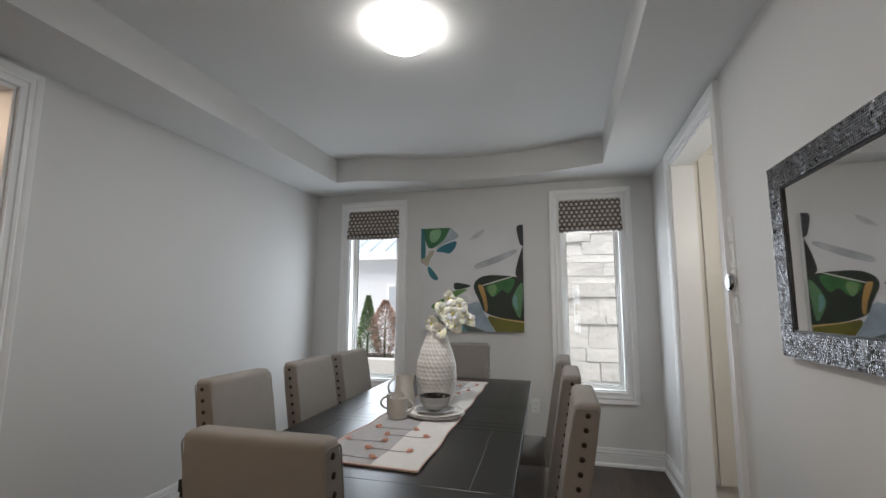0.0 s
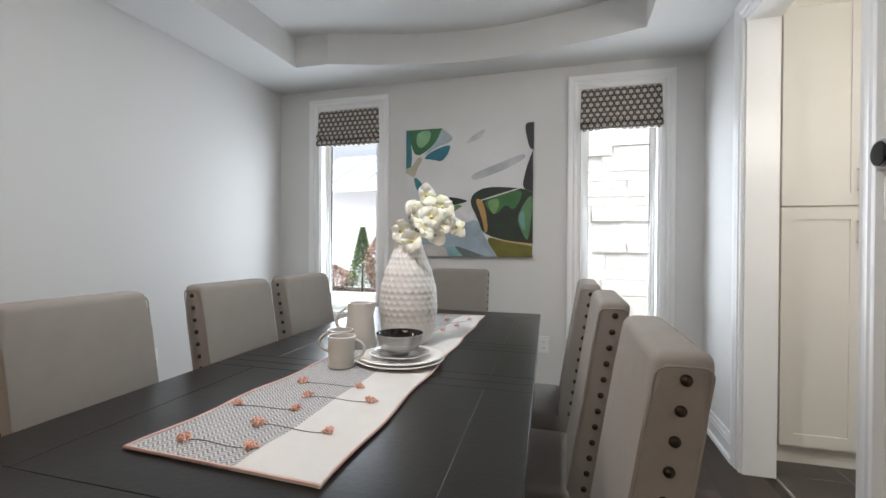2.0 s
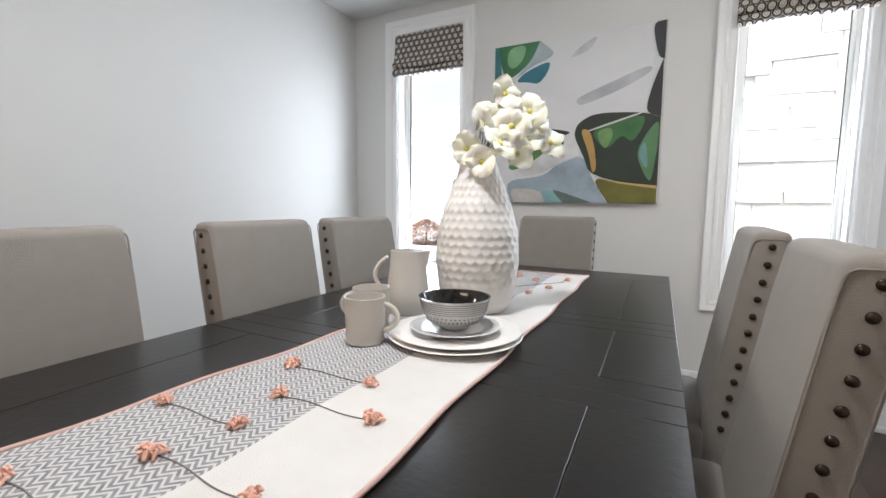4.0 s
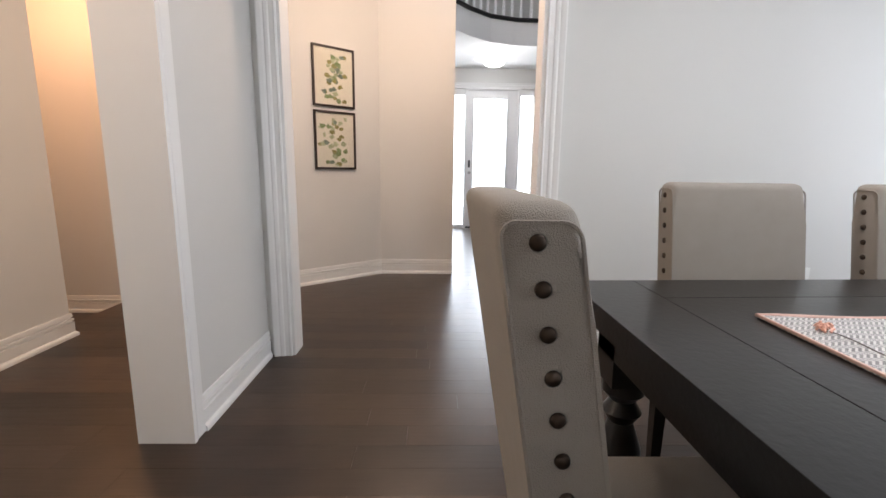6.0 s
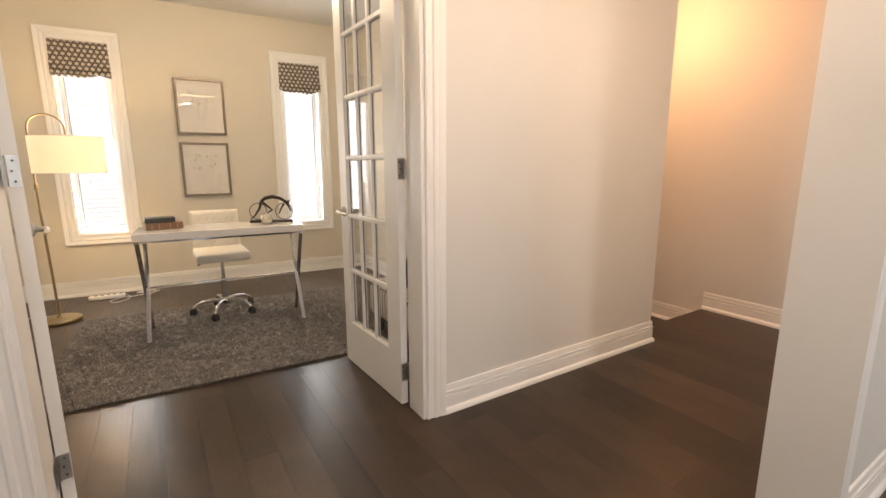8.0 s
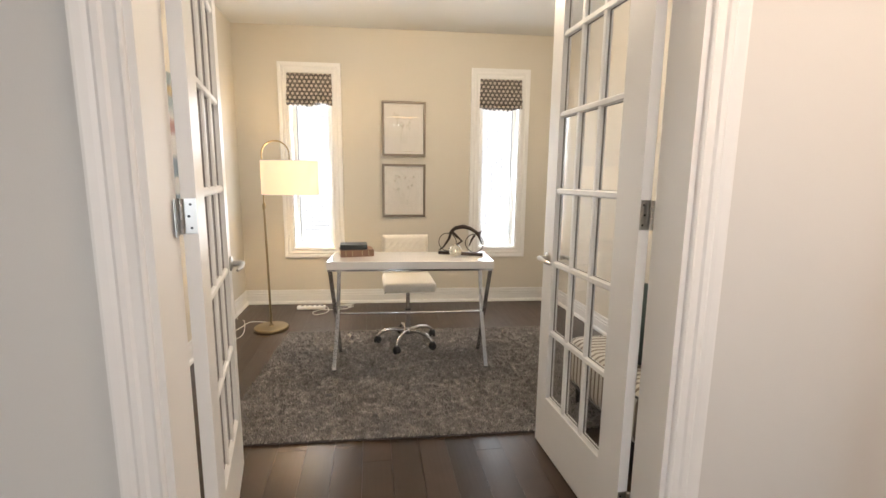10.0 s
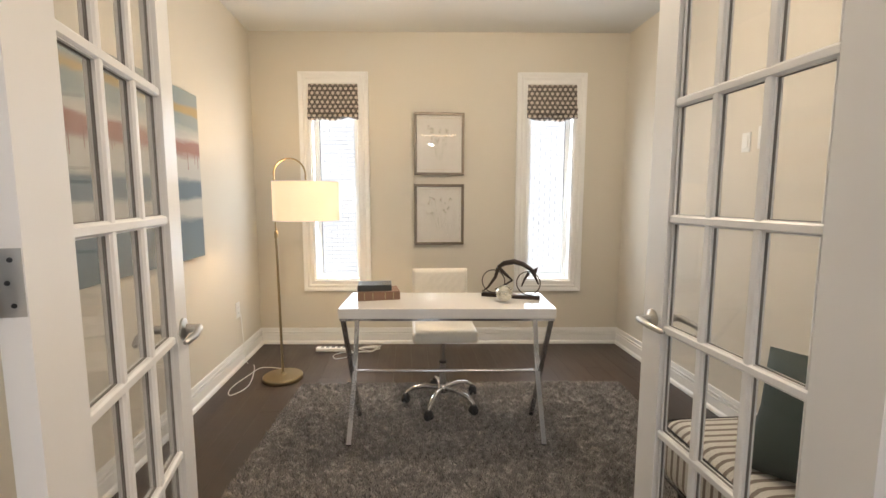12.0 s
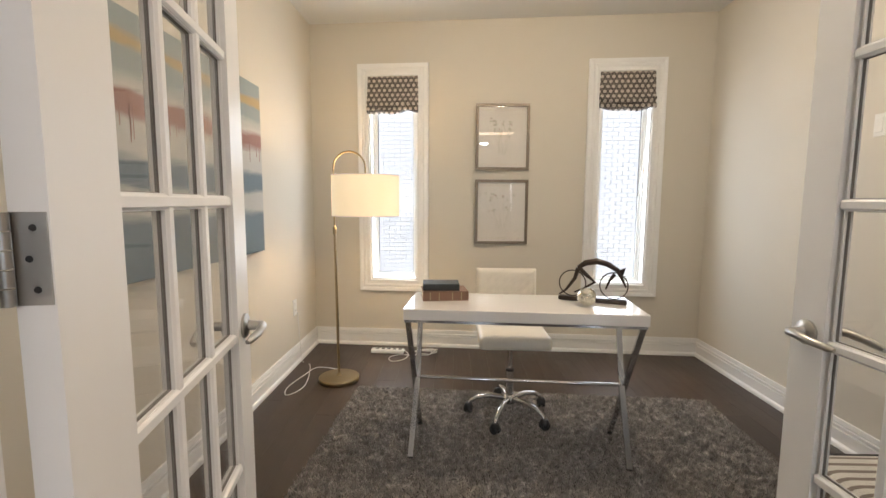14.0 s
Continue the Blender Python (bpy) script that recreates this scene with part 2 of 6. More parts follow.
wall("wall_dining_south", -1.83, -0.92, 0.39, 0.56, z1=HZ)
wall("wall_dining_south_header", -0.92, XR, 0.39, 0.56, z0=2.25, z1=HZ)
wall("wall_office_north", -1.96, OXR + 0.14, YO - 0.13, YO, [(-0.249, 1.077, 0, DOOR_TOP)], z1=HZ)
wall("wall_stair_east", -1.96, -1.84, -1.75, YO - 0.13, z1=HZ, z0=-1.5)
wall("wall_office_west", OXL - 0.12, OXL, OFF_Y + 0.05, YO - 0.13, z1=HZ, mat=OFFICE_PAINT)
wall("wall_office_east", OXR, OXR + 0.14, OFF_Y - 0.2, YO - 0.13, z1=HZ, mat=OFFICE_PAINT)
wall("wall_office_south", OXL - 0.119, OXR + 0.02, OFF_Y - 0.16, OFF_Y, [(a, b, WZ0 - 0.02, WZ1 - 0.02) for a, b in WIN_O], z1=HZ, mat=OFFICE_PAINT).matrix_world = SKEW
wall("wall_stair_west", -3.09, -2.955, -1.75, 0.07, z1=HZ, z0=-1.5)
wall("wall_stair_south", -3.09, -1.84, -1.90, -1.75, z1=HZ, z0=-1.5)
DIAG = [(-2.955, 0.07), (-3.665, 0.93), (-3.665, 1.62), (-7.3, 1.62), (-7.3, 1.47), (-3.81, 1.47), (-3.81, 0.88), (-3.09, 0.02)]
tagged(part("wall_hall_corner", extrude_poly(DIAG, 0, 5.0), PAINT), "painted drywall wall, light greige", kind="structure")
wall("wall_foyer_west", -7.3, -7.15, 1.62, 4.8, [(1.64, 3.14, 0.0, 2.34)], z1=5.0)
wall("wall_foyer_north", -7.3, XL - 0.13, 4.8, 4.95, z1=5.0)
wall("wall_foyer_east", -3.60, -3.46, 3.4, 4.8, z1=5.0)
wall("wall_pantry_north", XR + 0.14, 2.6, 4.55, 4.69, z1=HZ)
wall("wall_pantry_east", 2.46, 2.6, 2.0, 4.55, z1=HZ)
wall("wall_pantry_south", XR + 0.14, 2.46, 1.86, 2.0, z1=HZ)

# ceilings: a soffit all round a tray whose far side is bowed
tray = [(-1.25, 1.0), (1.025, 1.0), (1.025, 4.146)] + [(1.025 - 2.025 * i / 18, 4.146 + 0.20 * math.sin(math.pi * i / 18)) for i in range(1, 18)] + [(-1.0, 4.146), (-1.25, 4.146)]
bm = bmesh.new()
outer = [(XL - 0.1, 0.45), (XR + 0.1, 0.45), (XR + 0.1, YN + 0.1), (XL - 0.1, YN + 0.1)]
lo_t, hi_t = ([bm.verts.new((x, y, z)) for x, y in tray] for z in (SOFFIT, TRAY))
for i in range(len(tray)):
    j = (i + 1) % len(tray)
    bm.faces.new((lo_t[i], lo_t[j], hi_t[j], hi_t[i]))
bm.faces.new(hi_t)
vo = [bm.verts.new((x, y, SOFFIT)) for x, y in outer]
bm.faces.new((vo[0], vo[1], lo_t[1], lo_t[0]))
back = [bm.verts.new((v.co.x, YN + 0.1, SOFFIT)) for v in lo_t[2:]]
for i in range(len(back) - 1):
    bm.faces.new((lo_t[2 + i], back[i], back[i + 1], lo_t[3 + i]))
bm.faces.new((vo[1], vo[2], back[0], lo_t[2], lo_t[1]))
bm.faces.new((vo[3], vo[0], lo_t[0], lo_t[-1], back[-1]))
bmesh.ops.recalc_face_normals(bm, faces=bm.faces[:])
tagged(part("ceiling_dining", bm, CEIL), "white painted tray ceiling with a bowed soffit", kind="structure")
bm = bmesh.new()
box(bm, -3.7, OXR + 0.1, -4.25, 0.42, TOP, TOP + 0.1)
box(bm, XR + 0.1, 2.6, 1.9, 4.6, TOP, TOP + 0.1)
box(bm, -3.6, XL - 0.1, 0.42, 4.8, TOP, TOP + 0.1)
tagged(part("ceiling_hall_and_office", bm, CEIL), "white painted ceiling", kind="structure")
tagged(part("ceiling_foyer", boxes((-7.3, -3.5, 1.4, 4.95, 5.0, 5.1)), CEIL), "white painted ceiling high over the open foyer", kind="structure")
edge = [(-4.9, 1.5), (-5.05, 1.62), (-5.35, 1.86), (-5.62, 2.15), (-5.75, 2.5), (-5.78, 2.9), (-5.72, 3.3), (-5.5, 3.7), (-5.2, 4.1), (-4.9, 4.4), (-4.9, 4.9)]
tagged(part("ceiling_landing", extrude_poly([(-7.25, 1.5)] + edge + [(-7.25, 4.9)], 2.66, 2.95), CEIL), "white painted curved upper landing", kind="structure")
tagged(part("floor_base", boxes((-7.3, 2.55, -0.87, 4.75, -0.12, -0.012), (-1.95, 2.55, -4.25, -0.87, -0.12, -0.012)), material("subfloor", (0.05, 0.04, 0.03), 0.8)), "dark subfloor under the planks", kind="structure")

# baseboards
for p, q, a, b in [((XR, YN), (XL, YN), 1, 1), ((XL, YN), (XL, 2.075), 1, 0), ((XR, 4.02), (XR, YN), 0, 1), ((XR, YO), (XR, 2.905), 1, 0),
                   ((XL, 0.56), (-0.985, 0.56), 1, 0), ((-1.96, YO), (-0.344, YO), -1, 0), ((1.172, YO), (1.445, YO), 0, 1), ((-1.96, -0.87), (-1.96, YO), 0, -1),
                   ((OXL, skew_y(OXL)), (OXR, skew_y(OXR)), 0.93, 1.07), ((OXL, YO - 0.13), (OXL, skew_y(OXL)), 1, 0.93), ((OXR, skew_y(OXR)), (OXR, YO - 0.13), 1.07, 1),
                   ((-2.955, 0.07), (-2.955, -0.87), 0.3, 0), ((-3.665, 0.93), (-2.955, 0.07), 0.35, 0.3), ((-3.665, 1.62), (-3.665, 0.93), 0, 0.35),
                   ((-7.15, 4.8), (-7.15, 3.24), 0, 0)]:
    baseboard(p, q, trim=(a, b))
baseboard((-2.955, -1.75), (-1.96, -1.75), z=-0.18) 
baseboard((-2.955, -0.88), (-2.955, -1.75), z=-0.18)
baseboard((-3.72, 1.62), (-7.15, 1.62), name='baseboard')
tagged(part('stair_landing', boxes((-2.955, -1.96, -1.75, -0.87, -0.24, -0.18)), material('landing_wood', (0.05, 0.036, 0.028), 0.4, vary=0.2)), 'dark wooden landing one step down', kind='structure')
tagged(part('stair_riser', boxes((-2.955, -1.96, -0.885, -0.872, -0.18, -0.013)), TRIM), 'white painted stair riser', kind='structure')

# casings and jambs
casing(FACE_E(XL), 0.685, 1.98, 0, DOOR_TOP, name="casing_dining_west")
casing(FACE_W(XL - 0.13), 0.685, 1.98, 0, DOOR_TOP, name="casing_dining_west_hall")
casing(FACE_W(XR), 3.0, 3.925, 0, DOOR_TOP, name="casing_pantry")
casing(FACE_N(YO), -0.249, 1.077, 0, DOOR_TOP, name="casing_office")
casing(FACE_S(YO - 0.13), -0.249, 1.077, 0, DOOR_TOP, name="casing_office_inside")
for nm, rows in {"jamb_dining_west": [(XL - 0.132, XL + 0.002, 0.683, 0.70, 0, DOOR_TOP), (XL - 0.132, XL + 0.002, 1.965, 1.982, 0, DOOR_TOP), (XL - 0.132, XL + 0.002, 0.70, 1.965, DOOR_TOP - 0.017, DOOR_TOP)],
                 "jamb_office": [(-0.251, -0.232, YO - 0.132, YO + 0.002, 0, DOOR_TOP), (1.06, 1.079, YO - 0.132, YO + 0.002, 0, DOOR_TOP), (-0.232, 1.06, YO - 0.132, YO + 0.002, DOOR_TOP - 0.017, DOOR_TOP)],
                 "jamb_pantry": [(XR - 0.002, XR + 0.142, 3.91, 3.927, 0, DOOR_TOP), (XR - 0.002, XR + 0.142, 2.998, 3.015, 0, DOOR_TOP), (XR - 0.002, XR + 0.142, 3.015, 3.91, DOOR_TOP - 0.017, DOOR_TOP)],
                 "end_trim_dining_south": [(-0.925, -0.905, 0.372, 0.578, 0, 2.25)]}.items():
    tagged(part(nm, boxes(*rows), TRIM), "white painted door jamb", kind="structure")
for y, sgn in ((0.56, 1), (0.39, -1)):
    tagged(part("end_casing", boxes((-0.985, -0.925, min(y, y + sgn * 0.018), max(y, y + sgn * 0.018), 0, 2.25), bevel=0.004), TRIM), "white painted flat casing", kind="structure")


WLO, WHI = WZ0, WZ1


def window(name, a, b, face, drop=0.0):
    """A tall narrow window in the opening a..b: casing, lining, vinyl frame, glass."""
    w = tagged(new(name), "tall narrow white window with moulded casing", kind="structure")
    WZ0, WZ1 = WLO - drop, WHI - drop
    casing(face, a, b, WZ0, WZ1, closed=True, name="casing", parent=w)

    def ring(nm, i0, i1, o0, o1, mat=TRIM, bev=0.0):
        bm = bmesh.new()
        rows = [(a + i0, a + i1, o0, o1, WZ0 + i0, WZ1 - i0), (b - i1, b - i0, o0, o1, WZ0 + i0, WZ1 - i0), (a + i1, b - i1, o0, o1, WZ0 + i0, WZ0 + i1), (a + i1, b - i1, o0, o1, WZ1 - i1, WZ1 - i0)]
        for r in rows:
            box(bm, *r, face)
        bmesh.ops.recalc_face_normals(bm, faces=bm.faces[:])
        return part(nm, bm, mat, w)
    ring("lining", -0.004, 0.012, -0.13, 0.004)
    ring("window_frame", 0.012, 0.026, -0.13, -0.07, WHITE)
    ring("sash", 0.026, 0.043, -0.115, -0.085, WHITE)
    # black gasket round the window glass
    ring("gasket", 0.043, 0.046, -0.106, -0.094, BLACK)
    bm = bmesh.new()
    box(bm, a + 0.043, b - 0.043, -0.102, -0.098, WZ0 + 0.043, WZ1 - 0.043, face)
    crank = part("crank_handle", tube([face @ Vector((b - 0.10, -0.068, WZ0 + 0.03)), face @ Vector((b - 0.07, -0.050, WZ0 + 0.034)), face @ Vector((b - 0.03, -0.050, WZ0 + 0.030))], [0.006, 0.007, 0.005], 8), WHITE, w, "white folding crank handle", smooth=60)
    p = part("pane", bm, GLASS, w)
    p.visible_shadow = False
    return w


for n, (a, b) in enumerate(WIN_N):
    window(f"window_{n + 1}", a, b, FACE_S(YN))
for n, (a, b) in enumerate(WIN_O):
    window(f"window_{n + 3}", a, b, SKEW @ FACE_N(OFF_Y), 0.02)

# ---- dining room things ----
LINEN = material("grey_beige_linen", (0.275, 0.250, 0.225), 0.9, vary=0.07, scale=25, bump=0.6, bump_scale=700)
EBONY = material("black_stained_wood", (0.009, 0.008, 0.0075), 0.29, spec=0.36, vary=0.25, scale=9, bump=0.10, bump_scale=90)
STUD = material("dark_nailhead", (0.045, 0.032, 0.024), 0.32, metal=0.8)


def rounded(x0, x1, y0, y1, z0, z1, r, seg=3):
    bm = bmesh.new()
    box(bm, x0, x1, y0, y1, z0, z1)
    bmesh.ops.bevel(bm, geom=bm.edges[:], offset=r, segments=seg, affect="EDGES", profile=0.5)
    return bm


def linked(ob, at):
    o = ob.copy()
    scene.collection.objects.link(o)
    o.matrix_basis = at
    return o


def chair(name, m):
    """A parsons chair facing local +y; its back's top rear edge stands over the origin."""
    c = thing(name, m, "grey-beige linen dining chair with dark nailheads down the back's sides", "chair", "chairs round the dining table")
    lean = lambda z: 0.002 + (0.972 - z) * 0.16
    bm = bmesh.new()
    zs = [0.38, 0.50, 0.62, 0.74, 0.86, 0.972]
    rows = [[bm.verts.new((x, y + lean(z), z)) for x, y in ((-0.184, 0), (0.184, 0), (0.184, 0.080), (-0.184, 0.080))] for z in zs]
    for a, b in zip(rows, rows[1:]):
        for i in range(4):
            bm.faces.new((a[i], a[(i + 1) % 4], b[(i + 1) % 4], b[i]))
    bm.faces.new(rows[0][::-1])
    bm.faces.new(rows[-1])
    sharp = [e for e in bm.edges if abs(e.verts[0].co.z - e.verts[1].co.z) > 0.01 or e.verts[0].co.z > 0.95]
    bmesh.ops.bevel(bm, geom=sharp, offset=0.021, segments=5, affect="EDGES", profile=0.5)
    part("backrest", bm, LINEN, c, smooth=45)
    part("seat", rounded(-0.200, 0.200, 0.15, 0.545, 0.37, 0.475, 0.028), LINEN, c, smooth=50)
    for sx in (-1, 1):
        side = [(0, z) for z in (0.50, 0.6, 0.7, 0.8, 0.9)] + [(0.016 * (1 - math.cos(radians(q))), 0.938 + 0.016 * math.sin(radians(q))) for q in range(0, 91, 18)]
        side += [(0.072 - o, z) for o, z in side[::-1]]
        tube_pts = [(sx * 0.1832, lean(z) + 0.004 + o, z) for o, z in side]
        part("piping", tube(tube_pts, 0.0022, 5), LINEN, c, smooth=60)
    leg = None
    for sx in (-1, 1):
        for y in (0.075, 0.485):
            at = pose(sx * 0.17, y + 0.02, 0)
            if leg is None:
                bm = bmesh.new()
                box(bm, -0.018, 0.018, -0.018, 0.018, 0, 0.375)
                for v in bm.verts:
                    if v.co.z < 0.1:
                        v.co.x *= 0.65
                        v.co.y *= 0.65
                leg = part("leg", bm, EBONY, c, at=at)
            else:
                linked(leg, at)
    first = None
    for sx in (-1, 1):
        for i in range(12):
            z = 0.936 - i * 0.042
            at = pose(sx * 0.1838, lean(z) + 0.036, z, 0, 90 * sx, 0)
            if first is None:
                first = part("nailhead", lathe([(0.0082, -0.001), (0.0080, 0.002), (0.006, 0.0045), (0, 0.0056)], 14), STUD, c, smooth=60, at=at)
            else:
                linked(first, at)
    return c


TX0, TX1, TY0, TY1, TZ = -0.405, 0.561, 1.755, 3.875, 0.75
SHEAR = 0.044                                # the table stands a little askew
table = thing("dining_table", pose(0, 0, 0), "black-stained wooden dining table with turned legs and plank seams", "table")
askew = lambda y: -SHEAR * (y - TY0)
cuts_y = [TY0, 1.908, 2.53, 2.59, 2.652, 2.951, 3.005, 3.06, 3.70, TY1]
SEAM_L, SEAM_R = -0.258, 0.438
g = 0.0006


def slanted(bm):
    for v in bm.verts:
        v.co.x += askew(v.co.y)
    return bm


def top_board(x0, x1, y0, y1):
    bm = bmesh.new()
    box(bm, x0 + g, x1 - g, y0 + g, y1 - g, 0.716, TZ)
    bmesh.ops.recalc_face_normals(bm, faces=bm.faces[:])
    top = [e for e in bm.edges if min(v.co.z for v in e.verts) > TZ - 0.001]
    bmesh.ops.bevel(bm, geom=top, offset=0.0010, segments=2, affect="EDGES", profile=0.5)
    part("board", slanted(bm), EBONY, table)


for k, (y0, y1) in enumerate(zip(cuts_y, cuts_y[1:])):
    xs = [TX0, TX1] if k in (0, 2, 3, 5, 6, 8) else [TX0, SEAM_L, SEAM_R, TX1]
    for x0, x1 in zip(xs, xs[1:]):
        top_board(x0, x1, y0, y1)
part("subtop", slanted(boxes((TX0 + 0.004, TX1 - 0.004, TY0 + 0.004, TY1 - 0.004, 0.70, 0.7155))), EBONY, table)
for r in [(TX0 + 0.06, TX1 - 0.06, TY0 + 0.06, TY0 + 0.083), (TX0 + 0.06, TX1 - 0.06, TY1 - 0.083, TY1 - 0.06), (TX0 + 0.06, TX0 + 0.083, TY0 + 0.085, TY1 - 0.085), (TX1 - 0.083, TX1 - 0.06, TY0 + 0.085, TY1 - 0.085)]:
    part("apron", slanted(boxes((*r, 0.615, 0.699))), EBONY, table)
LEG = [(0.030, 0), (0.036, 0.02), (0.024, 0.05), (0.030, 0.10), (0.048, 0.22), (0.055, 0.32), (0.046, 0.40), (0.026, 0.46), (0.042, 0.485), (0.026, 0.51), (0.044, 0.53), (0.044, 0.56)]
for x in (TX0 + 0.105, TX1 - 0.105):
    for y in (TY0 + 0.105, TY1 - 0.105):
        bm = lathe(LEG, 24)
        box(bm, -0.045, 0.045, -0.045, 0.045, 0.555, 0.698)
        part("leg", bm, EBONY, table, smooth=40, at=pose(x + askew(y), y, 0))

first = chair("dining_chair", pose(-0.70, 2.277, 0, 0, 0, -90))
for x, y, rz in ((-0.70, 2.847, -90), (-0.695, 3.317, -90), (0.805, 2.25, 90), (0.77, 2.82, 90), (0.735, 3.36, 90), (0.026, 1.492, 0), (-0.060, 4.23, 180)):
    copy_thing(first, pose(x, y, 0, 0, 0, rz))


# the table runner: grey herringbone beside white linen, salmon hem, knotted yarn flowers
def runner_edges(y):
    k = (y - 2.01) / 1.66
    wob = 0.006 * math.sin(y * 21)
    return -0.140 + 0.045 * k + wob, 0.256 - 0.062 * k + 0.004 * math.sin(y * 17 + 1)


def runner_z(x, y):
    return TZ + 0.0050 + 0.0036 * noise.noise(Vector((x * 8, y * 11, 0.3)))


def cloth(s0, s1, nx, ny):
    bm = bmesh.new()
    up, dn = [], []
    for j in range(ny + 1):
        ru, rd = [], []
        for i in range(nx + 1):
            s = s0 + (s1 - s0) * i / nx
            y = 2.01 + 1.66 * j / ny + 0.02 * (s - 0.5) * (j / ny) - 0.018 * s * (1 - j / ny)
            a, b = runner_edges(y)
            x = a + (b - a) * s
            z = runner_z(x, y)
            ru.append(bm.verts.new((x, y, z)))
            rd.append(bm.verts.new((x, y, TZ + 0.001)))
        up.append(ru), dn.append(rd)
    for j in range(ny):
        for i in range(nx):
            bm.faces.new((up[j][i], up[j][i + 1], up[j + 1][i + 1], up[j + 1][i]))
            bm.faces.new((dn[j][i], dn[j + 1][i], dn[j + 1][i + 1], dn[j][i + 1]))
        bm.faces.new((up[j][0], up[j + 1][0], dn[j + 1][0], dn[j][0]))
        bm.faces.new((up[j][nx], dn[j][nx], dn[j + 1][nx], up[j + 1][nx]))
    for j in (0, ny):
        for i in range(nx):
            q = (up[j][i], dn[j][i], dn[j][i + 1], up[j][i + 1])
            bm.faces.new(q if j == 0 else q[::-1])
    return bm


def herringbone():
    m = material("grey_white_herringbone", (0.5, 0.5, 0.5), 0.95, bump=0.5, bump_scale=500)
    n, l = m.node_tree.nodes, m.node_tree.links
    co, sep = n.new("ShaderNodeTexCoord"), n.new("ShaderNodeSeparateXYZ")

    def mth(op, a, b=None):
        q = n.new("ShaderNodeMath")
        q.operation = op
        for k, v in enumerate((a, b)):
            if v is not None:
                (l.new(v, q.inputs[k]) if hasattr(v, "links") else setattr(q.inputs[k], "default_value", v))
        return q.outputs[0]
    l.new(co.outputs["Object"], sep.inputs[0])
    zig = mth("PINGPONG", mth("MULTIPLY", sep.outputs["X"], 1.0), 0.011)
    v = mth("FRACT", mth("MULTIPLY", mth("ADD", sep.outputs["Y"], zig), 105.0))
    wv = mth("GREATER_THAN", v, 0.45)
    nz = n.new("ShaderNodeTexNoise")
    nz.inputs["Scale"].default_value = 90
    l.new(co.outputs["Object"], nz.inputs["Vector"])
    f = mth("MULTIPLY", wv, mth("ADD", nz.outputs["Fac"], 0.35))
    mix = n.new("ShaderNodeMix")
    mix.data_type = "RGBA"
    mix.inputs["A"].default_value, mix.inputs["B"].default_value = (0.53, 0.525, 0.52, 1), (0.18, 0.18, 0.19, 1)
    l.new(f, mix.inputs["Factor"])
    l.new(mix.outputs["Result"], n["Principled BSDF"].inputs["Base Color"])
    return m


SALMON = material("salmon_yarn", (0.72, 0.42, 0.33), 0.95, vary=0.15, scale=120)
runner = thing("table_runner", pose(0, 0, 0), "grey herringbone and white linen table runner with salmon yarn flowers", "table runner")
part("herringbone_panel", cloth(0, 0.585, 10, 90), herringbone(), runner, smooth=60)
part("linen_panel", cloth(0.585, 1, 10, 90), material("off_white_linen", (0.62, 0.605, 0.58), 0.95, vary=0.04, scale=30, bump=0.4, bump_scale=600), runner, smooth=60)
hem = [(runner_edges(2.01 + 1.66 * i / 50)[0], 2.01 + 1.66 * i / 50) for i in range(51)] + [(runner_edges(3.67)[1], 3.68)] + [(runner_edges(3.67 - 1.66 * i / 50)[1], 3.67 - 1.66 * i / 50) for i in range(50)] + [(runner_edges(2.01)[1], 1.994)]
part("hem", tube([(x, y, TZ + 0.0050) for x, y in hem], 0.0032, 6, closed=True), material("pale_pink_binding", (0.66, 0.46, 0.40), 0.9, vary=0.1, scale=60), runner, smooth=60)
GREYYARN = material("grey_yarn", (0.20, 0.19, 0.19), 0.95)
rng = random.Random(3)
flower_bm = bmesh.new()
for k in range(26):
    a, r = rng.uniform(0, 6.28), rng.uniform(0.002, 0.012)
    c = Vector((r * math.cos(a), r * math.sin(a), rng.uniform(0.002, 0.009)))
    d = Vector((rng.uniform(-1, 1), rng.uniform(-1, 1), rng.uniform(-0.2, 1))).normalized() * 0.005
    tube([c - d, c + Vector((0, 0, 0.002)), c + d], 0.0021, 5, bm=flower_bm)
flower = part("yarn_flower", flower_bm, SALMON, runner, smooth=60, at=pose(-0.065, 2.061, TZ + 0.006))
k = 0
for x, y in ((0.072, 2.068), (0.015, 2.159), (-0.104, 2.24), (0.041, 2.244), (0.17, 2.162), (0.018, 2.331), (-0.055, 2.423), (0.106, 2.427), (0.175, 2.339),
             (0.02, 3.30), (0.13, 3.33), (0.05, 3.46), (0.15, 3.52), (-0.03, 3.52), (0.10, 3.22)):
    k += 1
    linked(flower, pose(x, y, TZ + 0.006, 0, 0, k * 47) @ Matrix.Scale(0.85 + 0.3 * ((k * 7) % 5) / 5, 4))
for p, q in (((-0.06, 2.064), (0.07, 2.066)), ((0.020, 2.162), (0.165, 2.160)), ((-0.10, 2.241), (0.04, 2.243)), ((0.022, 2.331), (0.17, 2.338)), ((-0.05, 2.423), (0.10, 2.427)), ((0.03, 3.31), (0.14, 3.50)), ((0.06, 3.45), (0.10, 3.24))):
    pts = []
    for i in range(13):
        u = i / 12
        x, y = p[0] + (q[0] - p[0]) * u, p[1] + (q[1] - p[1]) * u + 0.003 * math.sin(6.28 * u)
        pts.append((x, y, runner_z(x, y) + 0.0008))
    part("yarn_stem", tube(pts, 0.0010, 5), GREYYARN, runner, smooth=60)

